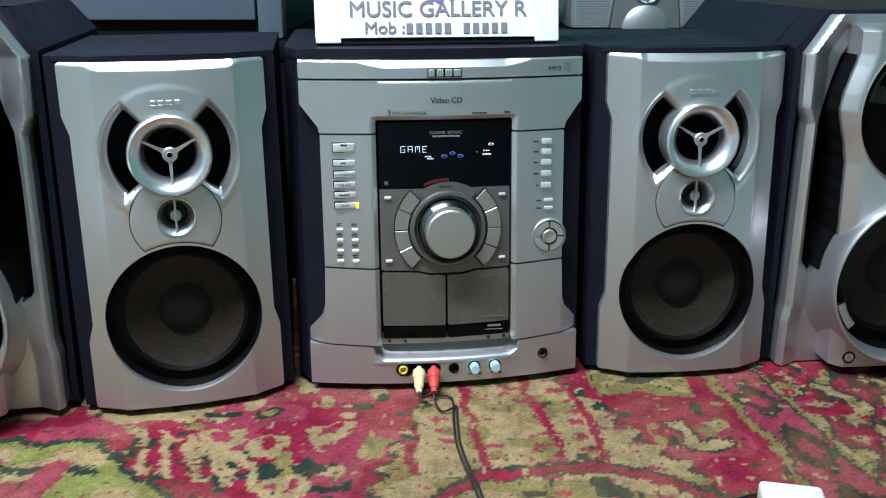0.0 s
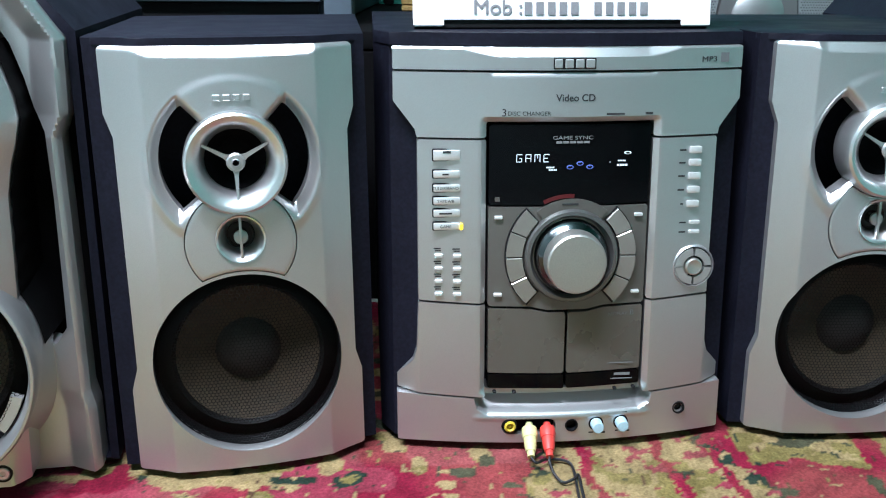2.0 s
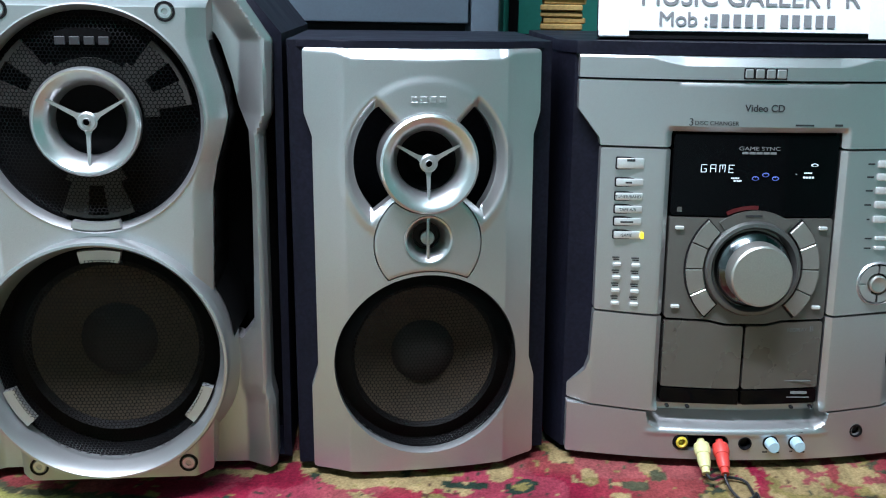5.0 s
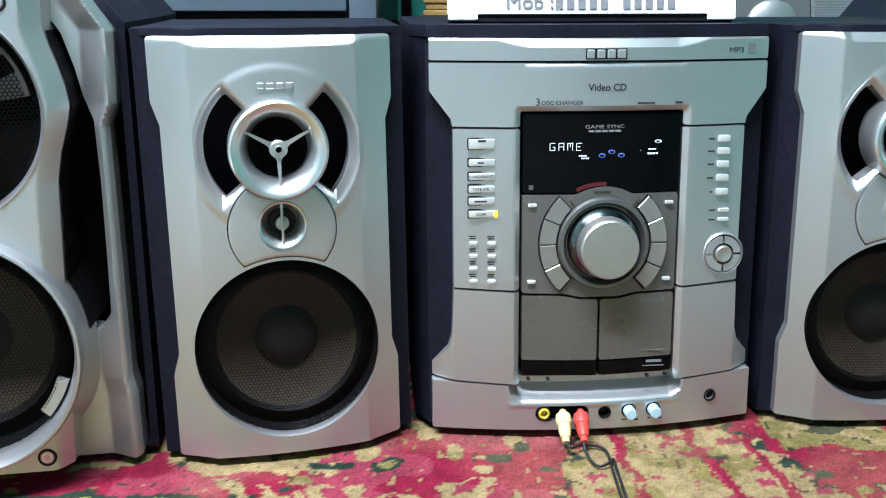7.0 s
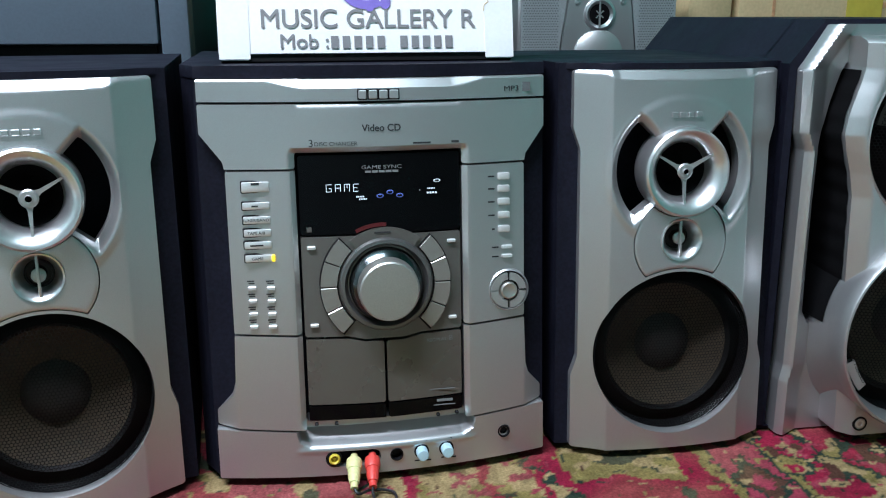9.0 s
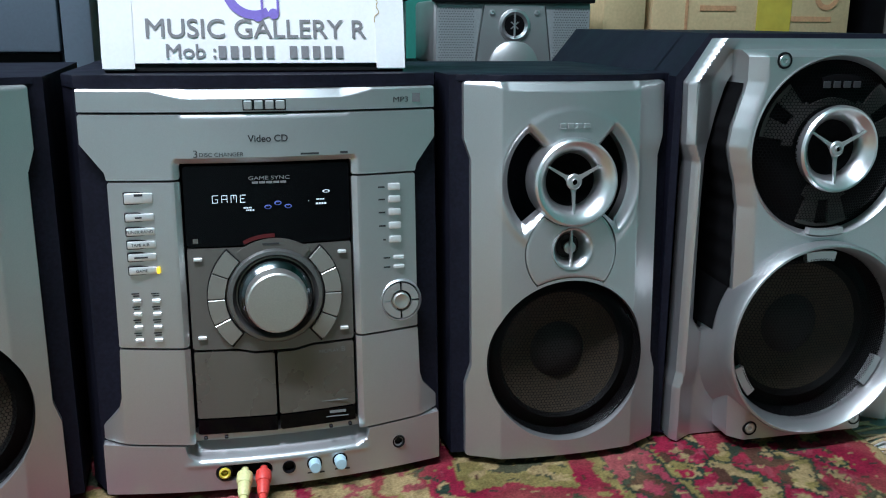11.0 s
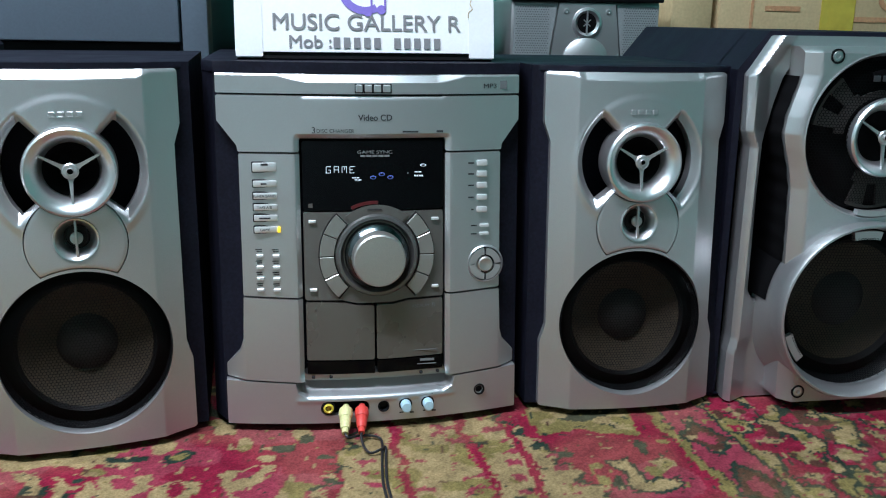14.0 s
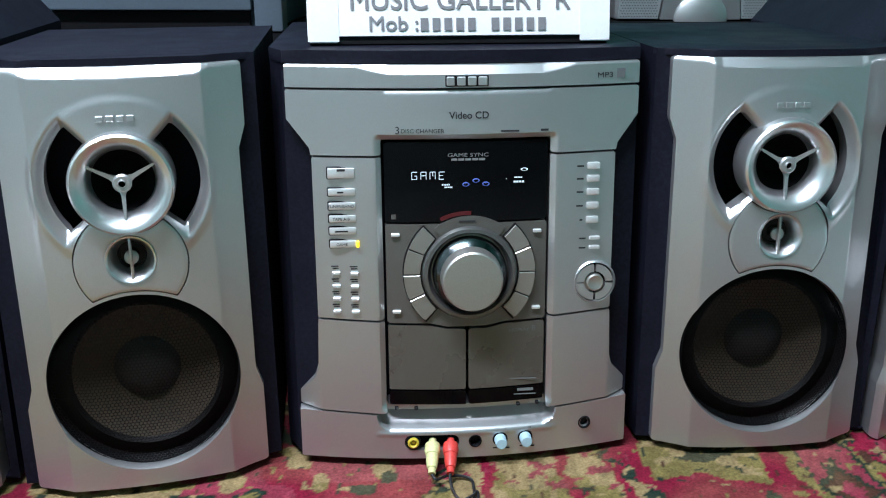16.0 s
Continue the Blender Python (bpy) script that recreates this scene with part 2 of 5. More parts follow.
def lettering(text, size, depth=0.0004, squash=1.0, weight=0.0):
    """Flat letters in the xz plane, centred, facing -y, in the built-in font."""
    curve = bpy.data.curves.new("letters", "FONT")
    curve.body, curve.size, curve.extrude, curve.align_x, curve.align_y = text, size, depth / 2, "CENTER", "CENTER"
    curve.offset = weight
    ob = new("letters", curve)
    bpy.context.view_layer.update()
    data = bpy.data.meshes.new_from_object(ob.evaluated_get(bpy.context.evaluated_depsgraph_get()))
    bpy.data.objects.remove(ob)
    bm = bmesh.new()
    bm.from_mesh(data)
    bpy.data.meshes.remove(data)
    bm.transform(Matrix.Rotation(radians(90), 4, "X") @ Matrix.Diagonal((squash, 1, 1, 1)))
    return bm


def at(bm, x, y, z):
    bm.transform(Matrix.Translation((x, y, z)))
    return bm


# signed distances, negative inside
def sd_circle(u, z, cu, cz, r):
    return np.hypot(u - cu, z - cz) - r


def sd_box(u, z, cu, cz, hw, hz, r=0.0):
    du, dz = np.abs(u - cu) - hw + r, np.abs(z - cz) - hz + r
    return np.hypot(np.maximum(du, 0), np.maximum(dz, 0)) + np.minimum(np.maximum(du, dz), 0) - r


def sd_poly(u, z, pts):
    d = np.full(u.shape, 1e9)
    s = np.ones(u.shape)
    for (ax, az), (bx, bz) in zip(pts, pts[-1:] + pts[:-1]):
        ex, ez, wx, wz = bx - ax, bz - az, u - ax, z - az
        t = np.clip((wx * ex + wz * ez) / (ex * ex + ez * ez), 0, 1)
        d = np.minimum(d, (wx - ex * t) ** 2 + (wz - ez * t) ** 2)
        c1, c2, c3 = z >= az, z < bz, ex * wz > ez * wx
        s = np.where((c1 & c2 & c3) | (~c1 & ~c2 & ~c3), -s, s)
    return s * np.sqrt(d)


def sd_sector(u, z, cu, cz, r0, r1, a0, a1):
    r, a = np.hypot(u - cu, z - cz), np.degrees(np.arctan2(z - cz, u - cu))
    mid, half = (a0 + a1) / 2, (a1 - a0) / 2
    off = np.abs((a - mid + 180) % 360 - 180) - half
    return np.maximum(np.abs(r - (r0 + r1) / 2) - (r1 - r0) / 2, r * np.radians(off))


def ramp(s, width):
    """0 outside, rising to 1 at the given depth inside."""
    x = np.clip(-s / width, 0, 1)
    return x * x * (3 - 2 * x)


def relief(u0, u1, z0, z1, step, outline, depth, snaps=(), back=0.012, seam_shade=False):
    """A moulded panel: a fine grid cut to the outline, its edges drawn onto the outlines' curves, pushed in by depth(u, z), with returned edges."""
    nu, nz = int(round((u1 - u0) / step)) + 1, int(round((z1 - z0) / step)) + 1
    u, z = np.meshgrid(np.linspace(u0, u1, nu), np.linspace(z0, z1, nz))
    for f in (*snaps, outline):
        s, e = f(u, z), step * 0.05
        gu, gz = (f(u + e, z) - s) / e, (f(u, z + e) - s) / e
        g = np.maximum(np.hypot(gu, gz), 0.3)
        near = (np.abs(s) < step * 0.42)
        u, z = u - np.where(near, s * gu / g ** 2, 0), z - np.where(near, s * gz / g ** 2, 0)
    idx = np.arange(nu * nz).reshape(nz, nu)
    quads = np.stack([idx[:-1, :-1], idx[:-1, 1:], idx[1:, 1:], idx[1:, :-1]], -1).reshape(-1, 4)
    uf, zf = u.ravel(), z.ravel()
    sf = outline(uf, zf)
    sf = np.where(np.abs(sf) < step * 0.06, 0.0, sf)
    inside = (sf <= 0)[quads]
    solid = inside.all(1) & (outline(uf[quads].mean(1), zf[quads].mean(1)) < step * 0.1)
    faces = quads[solid].tolist()
    extra_u, extra_z, cut = [], [], {}

    def crossing(i, j):
        key = (i, j) if i < j else (j, i)
        if key not in cut:
            t = sf[i] / (sf[i] - sf[j])
            cut[key] = nu * nz + len(extra_u)
            extra_u.append(uf[i] + t * (uf[j] - uf[i]))
            extra_z.append(zf[i] + t * (zf[j] - zf[i]))
        return cut[key]

    for q in quads[inside.any(1) & ~inside.all(1)].tolist():
        poly = []
        for i, j in zip(q, q[1:] + q[:1]):
            if sf[i] <= 0:
                poly.append(i)
            if (sf[i] < 0 < sf[j]) or (sf[j] < 0 < sf[i]):
                poly.append(crossing(i, j))
        if len(poly) > 2:
            faces.append(poly)
    uf, zf = np.append(uf, extra_u), np.append(zf, extra_z)
    yf = depth(uf, zf)
    count = {}
    for f in faces:
        for i, j in zip(f, f[1:] + f[:1]):
            key = (i, j) if i < j else (j, i)
            count[key] = None if key in count else (i, j)
    rim = [e for e in count.values() if e]
    total = len(uf)
    ring = sorted({i for e in rim for i in e})
    low = {v: total + k for k, v in enumerate(ring)}
    verts = np.concatenate([np.stack([uf, yf, zf], 1), np.stack([uf[ring], yf[ring] + back, zf[ring]], 1)])
    fronts = len(faces)
    faces = faces + [[j, i, low[i], low[j]] for i, j in rim]
    used = sorted({i for f in faces for i in f})
    remap = {v: k for k, v in enumerate(used)}
    data = bpy.data.meshes.new("panel")
    data.from_pydata(verts[used].tolist(), [], [[remap[i] for i in f] for f in faces])
    # Slot 1 colours the returned edges black, as shade in the seams.
    data.polygons.foreach_set("material_index", [0] * fronts + [1 if seam_shade else 0] * (len(faces) - fronts))
    bm = bmesh.new()
    bm.from_mesh(data)
    bpy.data.meshes.remove(data)
    bmesh.ops.remove_doubles(bm, verts=bm.verts[:], dist=1e-6)
    return bm


def honeycomb(radius, pitch, wall, dome, cx=0.0, cz=0.0, cy=0.0, inner=0.0):
    """A perforated round grille: hexagonal holes in a domed sheet."""
    verts, faces = [], []
    rows = int(radius / (pitch * 0.866)) + 1
    for j in range(-rows, rows + 1):
        for i in range(-rows - 1, rows + 2):
            x, z = (i + 0.5 * (j & 1)) * pitch, j * pitch * 0.866
            r = math.hypot(x, z)
            if r > radius - pitch * 0.3 or r < inner:
                continue
            base = len(verts)
            for rad in (pitch / math.sqrt(3), pitch / math.sqrt(3) - wall):
                for k in range(6):
                    a = radians(60 * k + 30)
                    px, pz = x + rad * math.cos(a), z + rad * math.sin(a)
                    q = min(math.hypot(px, pz) / radius, 1.0)
                    verts.append((cx + px, cy - dome * (1 - q ** 4), cz + pz))
            for k in range(6):
                m = (k + 1) % 6
                faces.append((base + k, base + m, base + 6 + m, base + 6 + k))
    data = bpy.data.meshes.new("grille")
    data.from_pydata(verts, [], faces)
    bm = bmesh.new()
    bm.from_mesh(data)
    bpy.data.meshes.remove(data)
    return bm


def spokes(radius, hub, width, cx, cz, y0, y1, angles, depth=0.002):
    """A three-armed guard: tapered arms and a drilled hub."""
    parts = [lathe([(hub * 0.35, y1), (hub * 0.45, y0), (hub, y0 + 0.0006), (hub * 0.8, y1 + depth), (hub * 0.35, y1 + depth)], cx, cz, n=24)]
    for a in angles:
        c, s = math.cos(radians(a)), math.sin(radians(a))
        b = slab([(hub * 0.6, -width * 2.2), (hub * 1.35, -width * 1.0), (radius, -width * 0.5), (radius, width * 0.5), (hub * 1.35, width * 1.0), (hub * 0.6, width * 2.2)], 0, depth)
        for v in b.verts:
            f = (v.co.x - hub) / (radius - hub)
            x, z = v.co.x, v.co.z
            v.co = (cx + x * c - z * s, y0 + v.co.y + 0.001 + f * (y1 - y0), cz + x * s + z * c)
        parts.append(b)
    return join(*parts)


def screw(cx, cz, y, r=0.0052):
    return lathe([(r, y + 0.001), (r, y - 0.0012), (r * 0.85, y - 0.0022), (r * 0.42, y - 0.0022), (r * 0.36, y - 0.0008), (0, y - 0.0008)], cx, cz, n=24)

# ---- the room ----
RUG_TOP, FLOOR = -0.007, -0.013
ROOM_W, ROOM_E, ROOM_S, ROOM_N, ROOM_H = -1.9, 1.9, -2.0, 1.75, 2.55


def structure(name, bm, mat, label, category):
    return tagged(part(name, bm, mat), label, category, kind="structure")


floor = structure("floor", box(0, -0.125, FLOOR - 0.053, 4.0, 4.0, 0.1), GROUT, "white tiled floor with grey joints", "floor")
# South and west walls are out of view, kept pale as reflectors.
for wall_name, cx, cy, w, d, mat, note in (("wall_north", 0, ROOM_N + 0.06, 4.04, 0.12, TEAL, "painted teal green wall"), ("wall_south", 0, ROOM_S - 0.06, 4.04, 0.12, BOUNCE_WALL, "unseen pale green wall that brightens the silver fronts"),
                                           ("wall_west", ROOM_W - 0.06, -0.125, 0.12, 3.75, BOUNCE_WALL, "unseen pale green wall that brightens the silver fronts"), ("wall_east", ROOM_E + 0.06, -0.125, 0.12, 3.75, TEAL, "painted teal green wall")):
    structure(wall_name, box(cx, cy, ROOM_H / 2 - 0.01, w, d, ROOM_H + 0.02), mat, note, "wall")
structure("ceiling", box(0, -0.125, ROOM_H + 0.055, 4.04, 4.0, 0.1), CEILING, "turquoise painted ceiling", "ceiling")

# ---- compact speakers ----
SP_LEAN = 0.07


def sp_base(u):
    a = np.abs(u)
    return np.where(a < 0.061, -0.003 + 0.004 * (a / 0.061) ** 2, 0.001 + 0.014 * np.maximum((a - 0.061) / 0.028, 0) ** 0.85)


def speaker_cabinet(back_left, back_right):
    rim = [(0.1000, 0.028), (0.0995, 0.0235), (0.0905, 0.0225), (0.0800, 0.0180), (0.0760, 0.0170), (0.0755, 0.050)]
    plan = [(back_left, 0.28)] + [(-x, y) for x, y in rim] + list(reversed(rim)) + [(back_right, 0.28)]
    return prism(plan, 0.0, 0.3275, SP_LEAN, 0.1)


def compact_speaker(m, label):
    """A silver-fronted two-way box with side vents round the horn, tweeter disc and a perforated woofer grille."""
    ob = thing("compact_speaker", m, label, "speaker", "compact speakers beside the player")
    hz, tz, wz = 0.2415, 0.1845, 0.0855

    def half_width(z):
        return np.interp(z, [0, 0.066, 0.083, 0.259, 0.276, 0.33], [0.0885, 0.0885, 0.0835, 0.0835, 0.089, 0.089])

    def outline(u, z):
        side = np.maximum(np.abs(u) - half_width(z), np.maximum(z - 0.3225, 0.0005 - z))
        corner = sd_box(u, z, 0, 0.1615, 0.0895, 0.161, 0.004)
        s = np.maximum(side, corner)
        for f in holes:
            s = np.maximum(s, -f(u, z))
        return s

    def vent(side):
        a0, a1 = (134, 220) if side < 0 else (-40, 46)
        return lambda u, z: sd_sector(u, z, 0, hz, 0.0340, 0.0515, a0, a1) - 0.0025

    def vent_rim(side):
        a0, a1 = (132, 222) if side < 0 else (-42, 48)
        return lambda u, z: sd_sector(u, z, 0, hz, 0.0330, 0.0565, a0, a1) - 0.0060

    woofer = lambda u, z: sd_circle(u, z, 0, wz, 0.0715)
    horn = lambda u, z: sd_circle(u, z, 0, hz, 0.0350)
    tweeter = lambda u, z: sd_circle(u, z, 0, tz, 0.0175)
    disc = lambda u, z: np.maximum(np.maximum(sd_circle(u, z, 0, 0.181, 0.0405), -sd_circle(u, z, 0, hz, 0.038)), -sd_circle(u, z, 0, wz, 0.0745))
    saucer = lambda u, z: sd_circle(u, z, 0, hz - 0.003, 0.067)
    disc_seat = lambda u, z: disc(u, z) - 0.0005
    holes = [woofer, horn, disc_seat, vent(-1), vent(1)]

    def depth(u, z):
        y = sp_base(u)
        lip = np.interp(np.abs(u), [0, 0.055, 0.066, 0.0895], [0.3145, 0.3155, 0.3195, 0.3205])
        y = y + 0.0055 * np.clip((z - lip) / 0.007, 0, 1)
        y = y - 0.0016 * ramp(saucer(u, z), 0.008) * (1 - ramp(disc(u, z), 0.003))
        for side in (-1, 1):
            y = y + 0.010 * ramp(vent_rim(side)(u, z), 0.0100)
        return y

    part("cabinet", speaker_cabinet(-0.080, 0.128), VINYL, ob, "black ash vinyl cabinet")
    cover = [(float(u), float(sp_base(u)) + 0.0055) for u in np.linspace(-0.0915, 0.0915, 25)] + [(0.1003, 0.028), (0.1040, 0.06), (-0.0980, 0.06), (-0.1003, 0.028)]
    part("top_trim", eased(prism(cover, 0.3228, 0.3279, SP_LEAN, 0.1)), VINYL, ob, "black plastic top trim")
    part("front_baffle", shear(relief(-0.09, 0.09, 0.0, 0.3235, 0.0014, outline, depth, (*holes, vent_rim(-1), vent_rim(1))), SP_LEAN), SILVER, ob, "moulded silver front baffle")
    plate = lambda u, z: np.maximum(disc(u, z) + 0.0004, -tweeter(u, z))
    part("tweeter_disc", shear(relief(-0.042, 0.042, 0.139, 0.223, 0.0014, plate, lambda u, z: sp_base(u) - 0.0009 + 0.0005 * (1 - np.clip(-plate(u, z) / 0.0015, 0, 1)), (tweeter, plate), 0.010, True), SP_LEAN), SILVER, ob, "silver tweeter disc", BLACK)
    ring = part("horn_ring", shear(lathe([(0.0368, 0.016), (0.0370, -0.004), (0.0362, -0.0075), (0.0345, -0.0090), (0.0325, -0.0086), (0.0290, -0.0055), (0.0255, -0.0015), (0.0232, 0.0035), (0.0222, 0.0100)], 0, hz, cy=-0.004), SP_LEAN), CHROME, ob, "polished silver horn ring")
    part("horn_cone", shear(lathe([(0.0225, 0.010), (0.012, 0.0250), (0.0, 0.0250)], 0, hz, cy=-0.002, n=32), SP_LEAN), DARK, ring)
    part("horn_guard", shear(spokes(0.0285, 0.0068, 0.0015, 0, hz, -0.0058, -0.0083, (30, 150, 270)), SP_LEAN), SILVER_DULL, ring, "three-armed silver guard")
    cup = part("tweeter_cup", shear(lathe([(0.0186, -0.0015), (0.0178, -0.0046), (0.0165, -0.0040), (0.0140, 0.000), (0.0115, 0.005), (0.0102, 0.0105)], 0, tz, cy=-0.0005), SP_LEAN), CHROME, ob, "silver tweeter cup")
    part("tweeter_dome", shear(lathe([(0.0107, 0.0085), (0.0088, 0.0075), (0.0085, 0.009), (0.0055, 0.0088), (0.0045, 0.005), (0.0025, 0.0032), (0, 0.003)], 0, tz, n=32), SP_LEAN), CAP, cup)
    part("tweeter_bar", shear(join(box(0, -0.001, tz, 0.0021, 0.0035, 0.033, 0.0006), lathe([(0.0052, 0.003), (0.0052, 0.001), (0.004, 0.0), (0, -0.0005)], 0, tz, n=24)), SP_LEAN), SILVER_DULL, cup, "silver phase bar")
    cone = part("woofer_cone", shear(lathe([(0.0697, 0.022), (0.061, 0.019), (0.056, 0.018), (0.0545, 0.019), (0.025, 0.0290), (0.0248, 0.0290)], 0, wz), SP_LEAN), CONE, ob, "brown paper woofer cone")
    part("dust_cap", shear(lathe([(0.0255, 0.0288), (0.019, 0.0240), (0.010, 0.0215), (0, 0.0208)], 0, wz, n=40), SP_LEAN), CAP, cone)
    part("surround", shear(lathe([(0.0697, 0.0205), (0.063, 0.0165), (0.0585, 0.0150), (0.0550, 0.0188)], 0, wz), SP_LEAN), RUBBER, cone)
    bezel = lathe([(0.0730, 0.0065), (0.0728, -0.0012), (0.0721, -0.0020), (0.0714, -0.0014), (0.0707, 0.0020), (0.0702, 0.0050)], 0, wz, n=128)
    for v in bezel.verts:
        v.co.y += float(sp_base(v.co.x)) + 0.003 - 0.001 * (abs(v.co.x) > 0.066)
    part("woofer_bezel", shear(bezel, SP_LEAN), SILVER, ob, "silver turned woofer bezel")
    part("woofer_shroud", shear(lathe([(0.0704, 0.0048), (0.0699, 0.0150), (0.0697, 0.0225)], 0, wz), SP_LEAN), DARK, ob, "black inner wall")
    part("woofer_grille", shear(honeycomb(0.0697, 0.0029, 0.00024, 0.0115, 0, wz, 0.0048), SP_LEAN), MESH_BLACK, ob, "black perforated steel grille")
    bars = []
    for k, w in enumerate((0.005, 0.0055, 0.005, 0.005)):
        bars.append(box(-0.0105 + k * 0.007, -0.0056, 0.2875, w, 0.0012, 0.0042, 0.0004, 1))
    part("badge", shear(join(*bars), SP_LEAN), SILVER, ob, "raised silver badge of plain bars")
    for fx in (-0.075, 0.075):
        for fy in (0.045, 0.27):
            part("foot", lathe([(0, 0), (0.008, 0), (0.008, 0.0075), (0, 0.0075)], 0, 0, n=16), RUBBER, ob).matrix_local = Matrix.Translation((fx, fy, -0.0075 + 0.0078)) @ Matrix.Rotation(radians(-90), 4, "X")
    return ob


left_speaker = compact_speaker(pose(-0.2412, 0.7625, 0, 0, 0, 15.8), "silver-fronted black compact speaker with round perforated woofer grille")
right_speaker = copy_thing(left_speaker, pose(0.2518, 0.8335, 0, 0, 0, 6.0))
for child in right_speaker.children:
    if child.name.startswith("cabinet"):
        part("cabinet", speaker_cabinet(-0.105, 0.096), VINYL, right_speaker, "black ash vinyl cabinet")
        bpy.data.objects.remove(child)
        break

# ---- tall speakers ----


def tall_speaker(m, label, lean):
    """A tall box with a chamfered top, slotted silver wings and a thick silver driver plate with a flared lower ring."""
    ob = thing("tall_speaker", m, label, "speaker", "tall speakers at the ends of the row")
    uz, lz, wing_y = 0.2735, 0.1045, 0.026

    def plate_half(z):
        return np.interp(z, [0, 0.02, 0.16, 0.224, 0.244, 0.262, 0.2755, 0.291, 0.307, 0.3180, 0.329, 0.36],
                         [0.0700, 0.0705, 0.0765, 0.0790, 0.0830, 0.0885, 0.0915, 0.0895, 0.0850, 0.0815, 0.0790, 0.0800])

    upper = lambda u, z: sd_circle(u, z, 0, uz, 0.0775)
    lower = lambda u, z: sd_circle(u, z, 0, lz, 0.0825)

    def plate_outline(u, z):
        s = np.maximum(np.abs(u) - plate_half(z), np.maximum(z - 0.3545, 0.0095 - z))
        return np.maximum(np.maximum(s, -upper(u, z)), -lower(u, z))

    def plate_depth(u, z):
        edge = np.abs(u) - plate_half(z)
        y = 0.012 * np.clip((edge + 0.0115) / 0.0115, 0, 1) ** 1.25
        y = y + 0.012 * np.clip((z - 0.350) / 0.0045, 0, 1)
        return y

    part("driver_plate", shear(relief(-0.092, 0.092, 0.008, 0.356, 0.0017, plate_outline, plate_depth, (upper, lower), 0.040), lean), SILVER, ob, "thick silver driver plate")

    def wing_half(z):
        return np.interp(z, [0, 0.052, 0.067, 0.260, 0.275, 0.327, 0.3635], [0.1165, 0.1165, 0.1135, 0.1135, 0.1195, 0.1215, 0.0970])

    def slot(side):
        pts = [(0.070, 0.331), (0.080, 0.333), (0.0850, 0.324), (0.0920, 0.300), (0.0960, 0.280), (0.1035, 0.263), (0.1045, 0.217), (0.1035, 0.155), (0.1025, 0.118), (0.0920, 0.1030), (0.085, 0.105), (0.070, 0.130)]
        return lambda u, z: sd_poly(side * u, z, pts)

    def wing_outline(u, z):
        s = np.maximum(np.abs(u) - wing_half(z), np.maximum(z - 0.3635, 0.001 - z))
        for hole in (slot(1)(u, z), slot(-1)(u, z), sd_circle(u, z, 0, lz, 0.0862), sd_circle(u, z, 0, uz, 0.0765)):
            s = np.maximum(s, -hole)
        return s

    def wing_depth(u, z):
        edge = np.abs(u) - wing_half(z)
        return wing_y + 0.007 * np.clip((edge + 0.0045) / 0.0045, 0, 1) + 0.011 * np.clip((-0.0055 - edge) / 0.018, 0, 1)

    part("wing_panel", shear(relief(-0.124, 0.124, 0.0, 0.3645, 0.0018, wing_outline, wing_depth, (slot(1), slot(-1)), 0.02), lean), SILVER, ob, "silver slotted side wings")
    shape = [(-0.1265, 0), (0.1265, 0), (0.1275, 0.3315), (0.0985, 0.3675), (-0.0985, 0.3675), (-0.1275, 0.3315)]
    part("cabinet", slab(shape, 0.092, 0.36), VINYL, ob, "black vinyl cabinet with chamfered top")
    rim = shape
    inner = [(x * 0.955, 0.0035 + z * 0.978) for x, z in shape]
    bm = bmesh.new()
    loops = [[bm.verts.new((x, y, z)) for x, z in pts] for pts, y in ((rim, 0.0915), (rim, 0.0440), (inner, 0.0415), (inner, 0.0915))]
    for a, b in zip(loops, loops[1:]):
        for i in range(6):
            bm.faces.new((a[i], a[(i + 1) % 6], b[(i + 1) % 6], b[i]))
    part("front_frame", shear(bm, lean), VINYL, ob, "black front frame")
    part("slot_backing", join(box(-0.088, 0.0905, 0.17, 0.066, 0.002, 0.3), box(0.088, 0.0905, 0.17, 0.066, 0.002, 0.3)), DARK, ob)
    for side in (-1, 1):
        bm = bmesh.new()
        rows = []
        for k, z in enumerate(np.arange(0.150, 0.330, 0.0025)):
            u = side * (float(plate_half(z)) + 0.0008 + 0.0004 * math.sin(k * 0.8))
            rows.append([bm.verts.new((u, y, float(z))) for y in (0.016, 0.030, 0.055, 0.090)])
        for a, b in zip(rows, rows[1:]):
            for i in range(3):
                bm.faces.new((a[i], a[i + 1], b[i + 1], b[i]))
        part("slot_lining", shear(bm, lean), DARK, ob, "black ribbed slot lining")
    # upper driver
    rim_ring = lathe([(0.0785, 0.004), (0.0782, -0.0006), (0.0772, -0.0010), (0.0755, 0.0015), (0.0742, 0.0045), (0.0735, 0.008)], 0, uz, n=128)
    for v in rim_ring.verts:
        edge = abs(v.co.x) - float(plate_half(v.co.z))
        v.co.y += 0.010 * min(max((edge + 0.016) / 0.016, 0), 1) ** 2 * 0.9
    part("upper_bezel", shear(rim_ring, lean), SILVER, ob, "silver upper bezel")
    back = part("upper_driver", shear(lathe([(0.0745, 0.008), (0.070, 0.0130), (0.0, 0.0145)], 0, uz, n=64), lean), DARK, ob, "round black upper driver")
    for a in (30, 150, 270):
        arm = [at(slab(sector(r0, r1, a + a0, a + a1), 0.0055, 0.0085), 0, 0, uz) for r0, r1, a0, a1 in ((0.046, 0.0690, -21, -6), (0.046, 0.0690, 6, 21), (0.036, 0.046, -27, 27), (0.0665, 0.0690, -6, 6))]
        part("grille_brace", shear(join(*arm), lean), BRACE, back, "brown slotted brace behind the grille")
